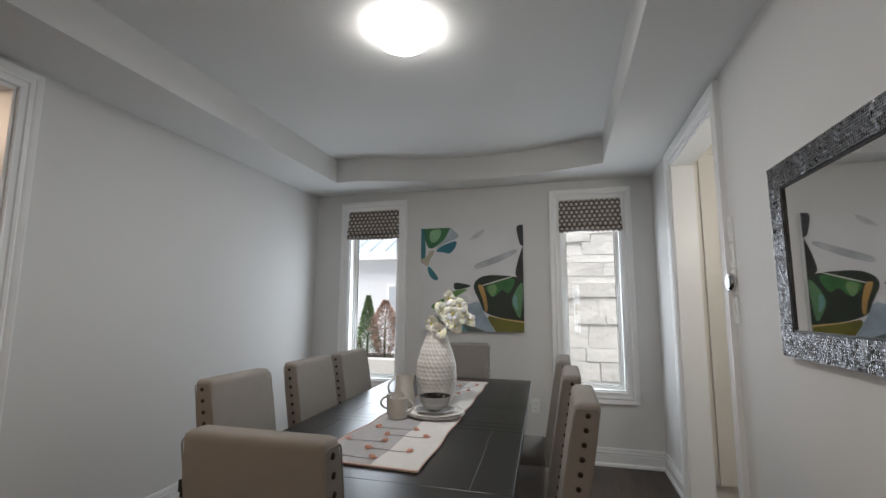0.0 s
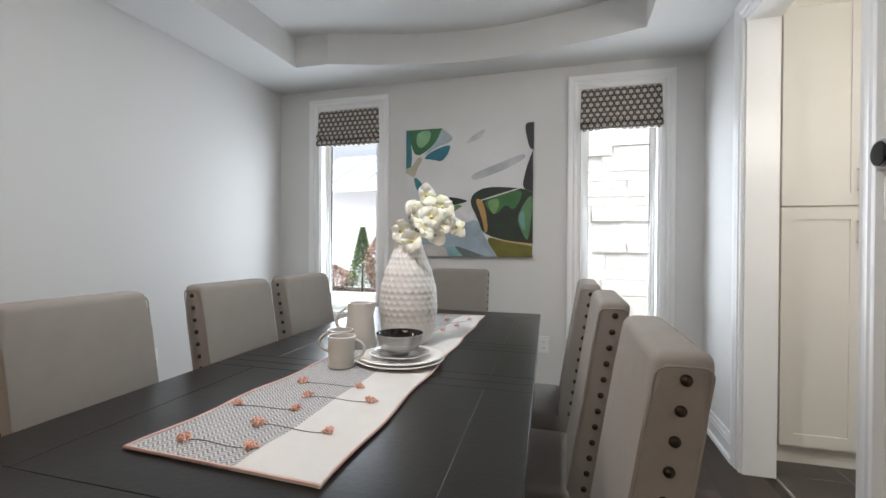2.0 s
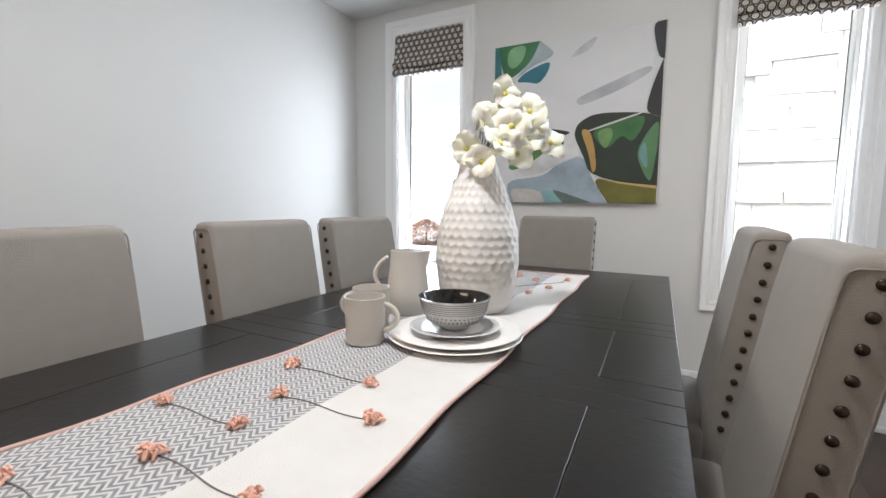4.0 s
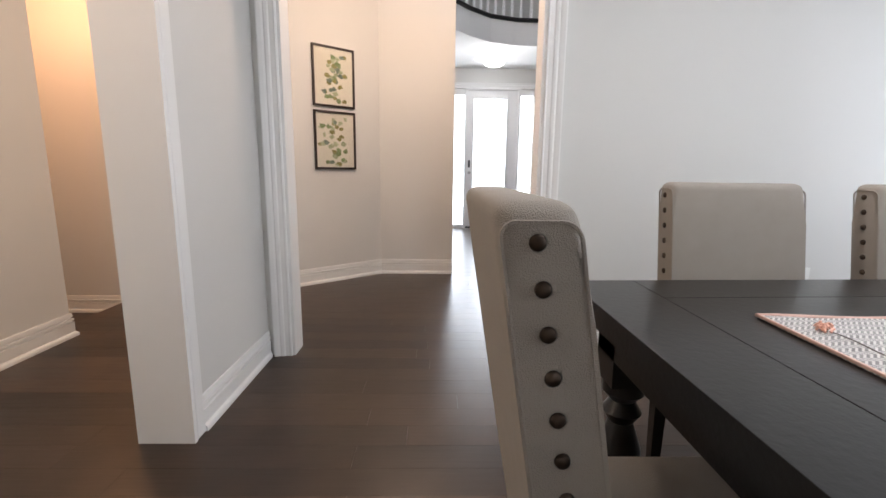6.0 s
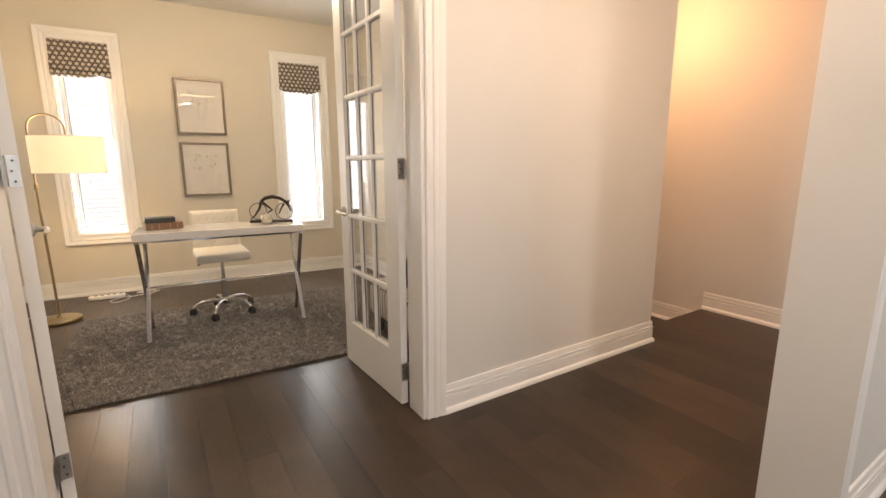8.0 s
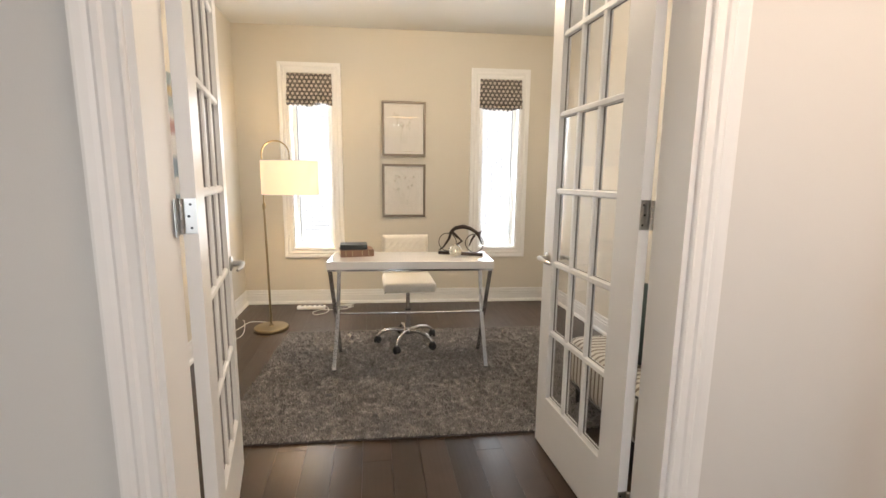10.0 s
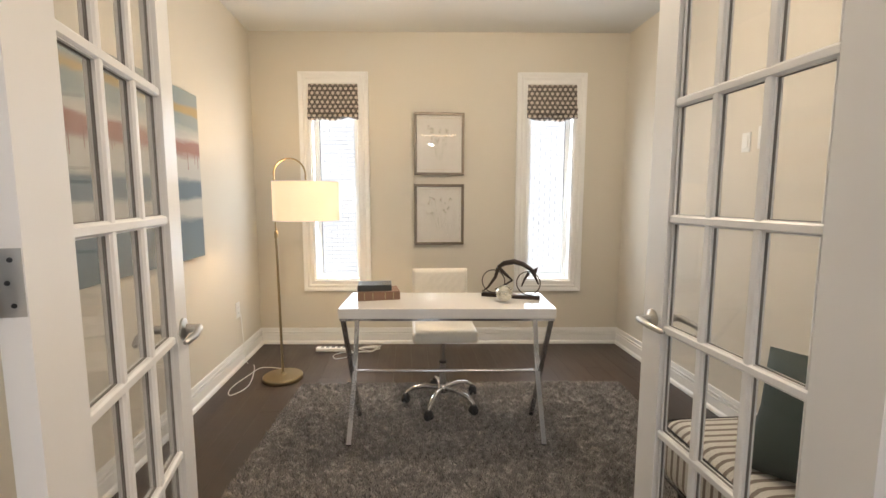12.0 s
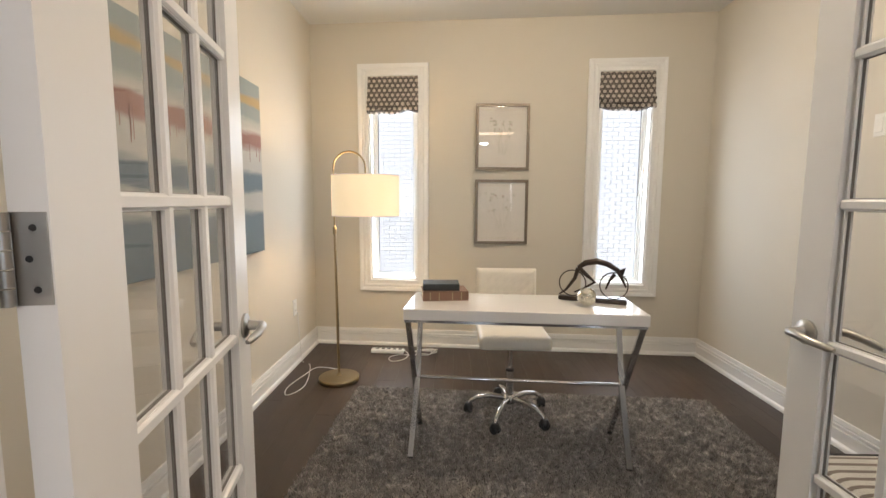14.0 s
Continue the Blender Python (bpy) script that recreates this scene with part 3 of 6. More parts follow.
# vase with pressed honeycomb dimples
CERAMIC = material("white_matt_ceramic", (0.74, 0.72, 0.69), 0.35, vary=0.02)
CREAM = material("cream_stoneware", (0.60, 0.575, 0.53), 0.28, vary=0.04, scale=14)
vase = thing("vase", pose(0.035, 2.97, TZ + 0.006), "tall white ceramic vase with a dimpled honeycomb surface", "vase")
PROF = [(0.0, 0.074), (0.015, 0.087), (0.06, 0.101), (0.13, 0.109), (0.20, 0.105), (0.26, 0.090), (0.31, 0.071), (0.355, 0.053), (0.385, 0.043)]


def radius_at(z):
    for (z0, r0), (z1, r1) in zip(PROF, PROF[1:]):
        if z <= z1:
            u = (z - z0) / (z1 - z0)
            u = u * u * (3 - 2 * u) * 0.4 + u * 0.6
            return r0 + (r1 - r0) * u
    return PROF[-1][1]


def dimple(a, z, cells, h):
    row = z / h
    best = 9.0
    for rr in (math.floor(row), math.floor(row) + 1):
        u = a / (2 * math.pi) * cells - 0.5 * (rr % 2)
        du = u - round(u)
        dz = row - rr
        best = min(best, (du * 1.0) ** 2 + (dz * 0.85) ** 2)
    return min(1.0, best / 0.30)


bm = bmesh.new()
NA, NZ = 168, 110
grid = []
for j in range(NZ + 1):
    z = 0.385 * j / NZ
    r = radius_at(z)
    fade = min(1, (z - 0.045) / 0.05, (0.372 - z) / 0.03)
    grid.append([bm.verts.new(((r - (0.0032 * (1 - dimple(2 * math.pi * i / NA, z, 26, 0.0205)) * max(0, fade))) * math.cos(2 * math.pi * i / NA),
                               (r - (0.0032 * (1 - dimple(2 * math.pi * i / NA, z, 26, 0.0205)) * max(0, fade))) * math.sin(2 * math.pi * i / NA), z)) for i in range(NA)])
for a, b in zip(grid, grid[1:]):
    for i in range(NA):
        bm.faces.new((a[i], a[(i + 1) % NA], b[(i + 1) % NA], b[i]))
bm.faces.new(grid[0][::-1])
inner = [bm.verts.new((0.040 * math.cos(2 * math.pi * i / NA), 0.040 * math.sin(2 * math.pi * i / NA), z)) for z in (0.385,) for i in range(NA)]
deep = [bm.verts.new((0.045 * math.cos(2 * math.pi * i / NA), 0.045 * math.sin(2 * math.pi * i / NA), 0.30)) for i in range(NA)]
for a, b in ((grid[-1], inner), (inner, deep)):
    for i in range(NA):
        bm.faces.new((a[i], a[(i + 1) % NA], b[(i + 1) % NA], b[i]))
bm.faces.new(deep)
part("body", bm, CERAMIC, vase, smooth=35)
part("rim", tube([(0.0415 * math.cos(a * math.pi / 24), 0.0415 * math.sin(a * math.pi / 24), 0.3855) for a in range(48)], 0.0019, 6, closed=True), CERAMIC, vase, smooth=60)

# orchids
orchid = thing("orchid_spray", pose(0.035, 2.97, TZ + 0.33), "spray of cream-white silk orchids in the ceramic vase", "flowers")
PETAL = material("cream_white_petal", (0.88, 0.86, 0.75), 0.6, vary=0.04, scale=20)
THROAT = material("yellow_orchid_throat", (0.72, 0.64, 0.16), 0.6)
pb = PETAL.node_tree.nodes["Principled BSDF"]
pb.inputs["Subsurface Weight"].default_value, pb.inputs["Subsurface Scale"].default_value = 0.5, 0.01
pb.inputs["Subsurface Radius"].default_value = (1.0, 0.9, 0.5)
TWIG = material("dark_green_stem", (0.06, 0.09, 0.03), 0.6)
RIGHT, TOWARD = Vector((0.75, 0.655, 0)), Vector((0.655, -0.75, 0))


def petal(bm, m, ln, wd):
    """A cupped petal with a ruffled rim."""
    cols = []
    ph = ln * 900 + wd * 500 + m.translation.x * 300
    for i in range(9):
        u = i / 8
        w = max(0.02, math.sin(math.pi * min(1.0, 0.10 + 0.90 * u ** 0.85)) ** 0.62)
        row = []
        for k in range(7):
            s = k / 3 - 1
            ruffle = 0.0035 * math.sin(7 * u + 4 * s + ph) * abs(s)
            row.append(bm.verts.new(m @ Vector((ln * u, wd * w * s, 0.012 * math.sin(2.6 * u) - 0.008 * s * s * w + ruffle))))
        cols.append(row)
    for a, b in zip(cols, cols[1:]):
        for i in range(6):
            bm.faces.new((a[i], b[i], b[i + 1], a[i + 1]))


rng = random.Random(11)
base = Vector((0.0, 0.0, 0.05))
for lat, up, fwd in ((0.00, 0.235, 0.02), (0.085, 0.29, -0.01), (0.12, 0.255, 0.04), (0.04, 0.30, 0.03), (-0.035, 0.215, 0.05), (-0.065, 0.155, 0.01), (0.05, 0.21, 0.07), (0.115, 0.19, 0.03), (0.19, 0.175, 0.03), (0.075, 0.14, 0.05), (-0.03, 0.115, 0.055), (0.15, 0.225, 0.0), (0.01, 0.16, 0.075)):
    c = RIGHT * (lat * 0.85 + 0.018) + TOWARD * fwd + Vector((0, 0, up * 0.92 - 0.055))
    tgt = (TOWARD * 0.8 + RIGHT * rng.uniform(-0.7, 0.7) + Vector((0, 0, rng.uniform(-0.2, 0.6)))).normalized()
    m = Matrix.Translation(c) @ tgt.to_track_quat("Z", "Y").to_matrix().to_4x4() @ pose(0, 0, 0, 0, 0, rng.uniform(0, 72))
    bm = bmesh.new()
    for i in range(5):
        petal(bm, m @ pose(0, 0, 0, 0, rng.uniform(-30, 5), i * 72 + rng.uniform(-8, 8)), 0.050 if i in (1, 4) else 0.044, 0.034 if i in (1, 4) else 0.019)
    bl = part("blossom", bm, PETAL, orchid, smooth=70)
    bm = bmesh.new()
    bmesh.ops.create_icosphere(bm, subdivisions=1, radius=0.008, matrix=m @ Matrix.Translation((0, 0, 0.006)) @ Matrix.Diagonal((1, 1.2, 0.7, 1)))
    part("throat", bm, THROAT, bl, "yellow orchid throat", smooth=70)
    mid = (base + c) / 2 + Vector((0, 0, 0.03))
    part("stem", tube([base - Vector((0, 0, 0.05)), base, mid, c - tgt * 0.004], 0.0016, 5), TWIG, orchid, smooth=60)


for lat, up, fwd in ((0.215, 0.165, 0.02), (0.205, 0.19, 0.0), (0.23, 0.18, 0.03), (0.195, 0.15, 0.04)):
    c = RIGHT * (lat * 0.85 + 0.018) + TOWARD * fwd + Vector((0, 0, up * 0.92 - 0.055))
    bm = bmesh.new()
    bmesh.ops.create_icosphere(bm, subdivisions=2, radius=0.0065, matrix=Matrix.Translation(c) @ Matrix.Diagonal((1, 1, 1.5, 1)))
    part("bud", bm, TWIG, orchid, "dark green bud", smooth=60)
    part("stem", tube([base, (base + c) / 2 + Vector((0, 0, 0.04)), c], 0.0013, 5), TWIG, orchid, smooth=60)


def handle(bm, r, z0, z1, out, w=0.005):
    pts = [(r - 0.003, 0, z0 + (z1 - z0) * 0.08)] + [(r + out * math.sin(math.pi * i / 10) ** 0.7, 0, z0 + (z1 - z0) * (0.08 + 0.84 * i / 10)) for i in range(1, 10)] + [(r - 0.003, 0, z0 + (z1 - z0) * 0.92)]
    return tube(pts, w, 8, bm=bm)


def mug(name, m, label):
    t = thing(name, m, label, "mug", "stoneware mugs on the table")
    part("body", lathe([(0.033, 0), (0.037, 0.004), (0.038, 0.03), (0.0405, 0.088), (0.0405, 0.092), (0.037, 0.092), (0.035, 0.03), (0.030, 0.008), (0, 0.006)], 36), CREAM, t, smooth=50)
    part("handle", handle(bmesh.new(), 0.040, 0.02, 0.085, 0.026), CREAM, t, smooth=60)
    return t


mug("mug", pose(-0.035, 2.590, TZ + 0.006, 0, 0, 20), "cream stoneware mug on the grey table runner")
mug("mug", pose(-0.085, 2.675, TZ + 0.006, 0, 0, 205), "cream stoneware mug beside the pitcher")
pit = thing("pitcher", pose(-0.105, 2.80, TZ + 0.003), "cream stoneware pitcher with an open handle", "pitcher")
bm = lathe([(0.052, 0), (0.056, 0.005), (0.053, 0.05), (0.046, 0.11), (0.043, 0.150), (0.0435, 0.156), (0.040, 0.156), (0.042, 0.11), (0.042, 0.02), (0, 0.01)], 36)
for v in bm.verts:
    if v.co.z > 0.12 and v.co.x > 0.03:
        v.co.x += 0.014 * (v.co.z - 0.12) / 0.034 * max(0, 1 - abs(v.co.y) / 0.02)
part("body", bm, CREAM, pit, smooth=50)
part("handle", handle(bmesh.new(), -0.047, 0.04, 0.148, -0.036, 0.0055), CREAM, pit, smooth=60)
pit.matrix_world = pose(-0.100, 2.845, TZ + 0.006, 0, 0, 30)


def plate(name, z, r, label):
    t = thing(name, pose(0.112, 2.695, z), label, "plate", "plates under the bowl")
    part("dish", lathe([(r * 0.6, 0), (r * 0.66, 0.003), (r * 0.97, 0.010), (r, 0.012), (r * 0.985, 0.0135), (r * 0.70, 0.006), (0, 0.005)], 64), CERAMIC, t, smooth=50)


plate("plate", TZ + 0.007, 0.135, "large white ceramic dinner plate on the runner")
plate("plate", TZ + 0.016, 0.131, "white ceramic dinner plate stacked on another")
SILVER = material("silver_rimmed_glaze", (0.72, 0.73, 0.74), 0.15, metal=0.25, vary=0.1, scale=40)
sp = thing("side_plate", pose(0.108, 2.70, TZ + 0.025), "small silvery side plate under the bowl", "plate")
part("dish", lathe([(0.05, 0), (0.06, 0.003), (0.09, 0.009), (0.092, 0.010), (0.088, 0.011), (0.06, 0.005), (0, 0.004)], 56), SILVER, sp, smooth=50)
for i in range(7):
    r = 0.060 + 0.0042 * i
    part("ring", tube([(r * math.cos(a * math.pi / 28), r * math.sin(a * math.pi / 28), 0.0052 + 0.00085 * i) for a in range(56)], 0.0006, 4, closed=True), GREYYARN, sp)
bowl = thing("bowl", pose(0.105, 2.702, TZ + 0.031), "small silver-patterned bowl with a glossy black inside", "bowl")
part("shell", lathe([(0.030, 0), (0.032, 0.006), (0.050, 0.012), (0.064, 0.032), (0.072, 0.062), (0.0735, 0.063)], 56, cap=False), material("silver_striped_glaze", (0.66, 0.66, 0.65), 0.25, metal=0.2, vary=0.15, scale=80), bowl, smooth=50)
part("lining", lathe([(0.0735, 0.063), (0.070, 0.0625), (0.061, 0.034), (0.046, 0.016), (0, 0.011)], 56, cap=False), material("gloss_black_glaze", (0.012, 0.010, 0.010), 0.08), bowl, smooth=50)
for i in range(6):
    z = 0.036 + 0.0042 * i
    r = 0.0655 + (z - 0.036) * 0.262
    part("stripe", tube([(r * math.cos(a * math.pi / 28), r * math.sin(a * math.pi / 28), z) for a in range(56)], 0.0008, 4, closed=True), GREYYARN, bowl)
dots = bmesh.new()
for row in range(2):
    for k in range(44):
        a = (k + 0.5 * row) * 2 * math.pi / 44
        z = 0.020 + 0.008 * row
        r = 0.0565 + row * 0.0048
        m = Matrix.Rotation(a, 4, "Z") @ Matrix.Translation((r, 0, z)) @ Matrix.Rotation(radians(60), 4, "Y")
        lathe([(0.0022, -0.0005), (0.0018, 0.0008), (0, 0.001)], 6, bm=dots, m=m, cap=False)
tagged(part("beading", dots, GREYYARN, bowl), kind="")

# wall plates, outlets, thermostat
def wall_plate(name, face, u, z, label, kind="outlet", w=0.07, h=0.115):
    t = thing(name, face @ pose(u, 0, z), label, "wall plate")
    bm = bmesh.new()
    box(bm, -w / 2, w / 2, 0.0, 0.006, -h / 2, h / 2)
    bmesh.ops.bevel(bm, geom=[e for e in bm.edges if max(v.co.y for v in e.verts) > 0.005 and min(v.co.y for v in e.verts) > 0.005], offset=0.002, segments=2, affect="EDGES")
    bmesh.ops.recalc_face_normals(bm, faces=bm.faces[:])
    part("cover", bm, WHITE, t)
    if kind == "outlet":
        for dz in (-0.022, 0.022):
            part("socket", boxes((-0.016, 0.016, 0.006, 0.0085, dz - 0.014, dz + 0.014), bevel=0.001), WHITE, t)
            part("slot", boxes((-0.007, -0.005, 0.0083, 0.0088, dz - 0.005, dz + 0.006), (0.005, 0.007, 0.0083, 0.0088, dz - 0.005, dz + 0.006)), BLACK, t)
    elif kind == "switch":
        part("rocker", boxes((-0.017, 0.017, 0.006, 0.0095, -0.033, 0.033), bevel=0.0015), WHITE, t)
    elif kind == "dial":
        part("dial_ring", lathe([(0.040, 0), (0.041, 0.014), (0.036, 0.022), (0.034, 0.022)], 40, m=Matrix.Rotation(radians(-90), 4, "X")), CHROME, t, smooth=40, at=pose(0, 0.006, 0))
        part("dial_face", lathe([(0.034, 0.0), (0.032, 0.003), (0, 0.004)], 40, m=Matrix.Rotation(radians(-90), 4, "X")), material("black_glass_dial", (0.01, 0.01, 0.012), 0.05), t, smooth=40, at=pose(0, 0.0275, 0))
    elif kind == "slider":
        part("slider", boxes((-0.008, 0.008, 0.006, 0.012, -0.03, 0.03), bevel=0.002), WHITE, t)
    return t


E_FACE = pose(XR, 0, 0, 0, 0, 90)
wall_plate("light_switch", E_FACE, 2.888, 1.613, "white rocker switch plate on the greige wall", "switch")
wall_plate("dimmer_switch", E_FACE, 2.888, 1.493, "white dimmer switch plate with a slider", "slider")
wall_plate("thermostat", E_FACE, 2.888, 1.373, "round chrome thermostat with a black face on a white plate", "dial")
wall_plate("light_switch", E_FACE, 2.888, 1.25, "white toggle switch plate below the thermostat", "slider")
wall_plate("outlet", pose(0, YN, 0, 0, 0, 180), -0.448, 0.43, "white duplex outlet low on the window wall", "outlet")
wall_plate("outlet", pose(XL, 0, 0, 0, 0, -90), -3.42, 0.45, "white duplex outlet low on the long wall", "outlet")


# the big painting over the head chair
def canvas_point(px, py, face_y, lift):
    u = (px - 62) / 678
    top = 95 - 43 * u
    v = (762 - py) / (762 - top)
    return (-0.577 + 0.952 * u, face_y - lift, 1.041 + 0.949 * v)


def soft(name, colour, vary=0.25, scale=7):
    return material(name, colour, 0.55, vary=vary, scale=scale, bump=0.3, bump_scale=60)


painting = thing("painting", pose(0, 0, 0), "large square abstract canvas in white, green and black", "painting")
part("canvas", boxes((-0.577, 0.375, YN - 0.034, YN - 0.001, 1.041, 1.99), bevel=0.002), soft("canvas_white", (0.66, 0.66, 0.665), 0.10, 4), painting)
lift = [0.0345]


def softened(pts, turns=2):
    """Cuts the corners of an outline, but for those on the canvas's edge."""
    for _ in range(turns):
        out = []
        for k, (x, y) in enumerate(pts):
            (px, py), (nx, ny) = pts[k - 1], pts[(k + 1) % len(pts)]
            if x <= 63 or x >= 735 or y >= 759 or y <= 98 - 0.065 * (x - 62):
                out.append((x, y))
            else:
                out += [(x * 0.78 + px * 0.22, y * 0.78 + py * 0.22), (x * 0.78 + nx * 0.22, y * 0.78 + ny * 0.22)]
        pts = out
    return pts


def patch(colour, pts, label=""):
    lift[0] += 0.00025
    bm = bmesh.new()
    ring = [bm.verts.new(canvas_point(x, y, YN, lift[0])) for x, y in softened(pts)]
    f = bm.faces.new(ring)
    f.normal_update()
    if f.normal.y > 0:
        f.normal_flip()
    bmesh.ops.triangulate(bm, faces=bm.faces[:], ngon_method="EAR_CLIP")
    part("brush_field", bm, soft("paint_field", colour, 0.6, 7), painting)


patch((0.42, 0.43, 0.46), [(415, 330), (560, 270), (690, 215), (702, 240), (600, 300), (500, 340), (430, 362)])
patch((0.52, 0.52, 0.54), [(430, 120), (500, 80), (470, 140), (380, 170)])
patch((0.04, 0.15, 0.06), [(62, 97), (262, 84), (240, 140), (200, 190), (140, 230), (110, 222), (92, 180), (80, 110)])
patch((0.20, 0.38, 0.20), [(125, 105), (205, 92), (195, 150), (150, 195), (118, 170)])
patch((0.04, 0.17, 0.19), [(62, 97), (84, 97), (98, 250), (85, 320), (62, 300)])
patch((0.33, 0.39, 0.42), [(262, 84), (328, 135), (300, 162), (240, 180), (150, 240), (200, 190), (240, 140)])
patch((0.03, 0.17, 0.23), [(158, 248), (200, 208), (312, 165), (300, 215), (262, 262), (215, 250)])
patch((0.40, 0.37, 0.28), [(130, 235), (160, 245), (125, 300), (112, 350), (62, 322), (62, 300), (95, 290)])
patch((0.04, 0.19, 0.23), [(105, 345), (130, 350), (190, 425), (165, 440), (120, 410)])
patch((0.30, 0.37, 0.43), [(120, 665), (290, 650), (350, 600), (380, 575), (460, 565), (490, 650), (555, 762), (150, 762)])
patch((0.015, 0.03, 0.02), [(285, 445), (360, 455), (412, 468), (340, 490), (290, 497)])
patch((0.13, 0.26, 0.08), [(270, 505), (388, 482), (330, 552), (250, 560)])
patch((0.60, 0.60, 0.60), [(300, 545), (410, 472), (455, 560), (350, 600), (290, 640), (120, 655), (200, 590)])
patch((0.10, 0.22, 0.07), [(130, 600), (260, 530), (310, 540), (220, 600), (150, 625)])
patch((0.50, 0.48, 0.45), [(140, 697), (282, 705), (300, 760), (165, 762)])
patch((0.20, 0.38, 0.38), [(285, 705), (345, 712), (380, 760), (310, 760)])
patch((0.10, 0.13, 0.12), [(345, 705), (500, 760), (382, 762), (335, 712)])
patch((0.018, 0.028, 0.017), [(430, 430), (500, 392), (675, 398), (735, 420), (736, 700), (490, 652), (455, 560), (415, 480)])
patch((0.04, 0.15, 0.04), [(480, 470), (560, 440), (680, 405), (680, 450), (640, 520), (600, 480), (545, 550)])
patch((0.15, 0.28, 0.10), [(500, 470), (560, 450), (570, 490), (540, 550)])
patch((0.10, 0.22, 0.10), [(655, 560), (690, 480), (732, 425), (732, 520), (715, 680), (690, 650)])
patch((0.15, 0.30, 0.28), [(660, 560), (690, 500), (702, 640)])
patch((0.14, 0.13, 0.02), [(490, 652), (620, 680), (735, 700), (735, 760), (560, 762)])
patch((0.45, 0.27, 0.08), [(440, 455), (480, 460), (500, 530), (512, 620), (495, 642), (480, 560)])
patch((0.50, 0.35, 0.15), [(490, 652), (600, 675), (735, 690), (735, 702), (600, 682)])
patch((0.03, 0.03, 0.035), [(690, 60), (738, 54), (738, 200), (715, 190)])
patch((0.02, 0.02, 0.02), [(735, 195), (736, 420), (680, 400), (700, 300)])
patch((0.60, 0.60, 0.55), [(470, 462), (675, 395), (678, 402), (475, 469)])

# the mirror
mir = thing("wall_mirror", pose(0, 0, 0), "wall mirror in a silver mosaic frame", "mirror")
MY0, MY1, MZ0, MZ1, MW = 1.15, 2.41, 1.10, 1.745, 0.082
MOSAIC = material("hammered_silver_mosaic", (0.22, 0.22, 0.23), 0.26, metal=0.9, vary=0.5, scale=70, rand=0.0)
part("backing", boxes((XR - 0.018, XR - 0.001, MY0, MY1, MZ0, MZ1)), BLACK, mir)
part("mirror_pane", boxes((XR - 0.0215, XR - 0.0185, MY0 + MW - 0.01, MY1 - MW + 0.01, MZ0 + MW - 0.01, MZ1 - MW + 0.01)), MIRROR, mir)
part("inner_bead", boxes((XR - 0.027, XR - 0.0217, MY0 + MW, MY1 - MW, MZ0 + MW, MZ0 + MW + 0.006), (XR - 0.027, XR - 0.0217, MY0 + MW, MY1 - MW, MZ1 - MW - 0.006, MZ1 - MW), (XR - 0.027, XR - 0.0217, MY0 + MW, MY0 + MW + 0.006, MZ0 + MW + 0.006, MZ1 - MW - 0.006), (XR - 0.027, XR - 0.0217, MY1 - MW - 0.006, MY1 - MW, MZ0 + MW + 0.006, MZ1 - MW - 0.006)), BLACK, mir)
rng = random.Random(8)
for nm, r in (("frame_rail", (MY0, MY1, MZ0, MZ0 + MW)), ("frame_rail", (MY0, MY1, MZ1 - MW, MZ1)), ("frame_stile", (MY0, MY0 + MW, MZ0 + MW, MZ1 - MW)), ("frame_stile", (MY1 - MW, MY1, MZ0 + MW, MZ1 - MW))):
    bm = boxes((XR - 0.028, XR - 0.0182, *r))
    s = 0.0082
    ny, nz = int((r[1] - r[0]) / s), int((r[3] - r[2]) / s)
    for i in range(ny):
        for j in range(nz):
            y, z = r[0] + (i + 0.5) * (r[1] - r[0]) / ny, r[2] + (j + 0.5) * (r[3] - r[2]) / nz
            m = Matrix.Translation((XR - 0.0285, y, z)) @ Euler((rng.uniform(-0.25, 0.25), rng.uniform(-0.22, 0.22), rng.uniform(-0.22, 0.22))).to_matrix().to_4x4()
            box(bm, -0.0018, 0.003, -0.0037, 0.0037, -0.0037, 0.0037, m)
    part(nm, bm, MOSAIC, mir)

# dining ceiling light
OPAL = glowing("lit_opal_glass", (1.0, 0.97, 0.93), 12.0)
def dome_light(name, x, y, z, r, mat=None):
    t = thing(name, pose(x, y, z), "flush ceiling light with a lit white glass dome", "ceiling light", "flush dome ceiling lights")
    part("ceiling_pan", lathe([(r * 0.55, 0), (r * 0.55, -0.02), (r * 0.5, -0.03), (0, -0.03)][::-1], 40), WHITE, t, smooth=40)
    part("glass_dome", lathe([(0, -0.105), (r * 0.45, -0.098), (r * 0.8, -0.072), (r * 0.97, -0.043), (r, -0.034), (r * 0.97, -0.034)], 48, cap=False), mat or OPAL, t, smooth=60)
    for k in range(3):
        a = radians(k * 120 + 75)
        part("clip", lathe([(0.004, -0.006), (0.0045, 0.004), (0, 0.006)], 8), BLACK, t, at=pose(r * 0.98 * math.cos(a), r * 0.98 * math.sin(a), -0.045))
    return t


dome_light("ceiling_light", 0.0, 2.47, TRAY, 0.150)

# ---- French doors ----
LW, LH, LT = 0.66, 2.235, 0.035


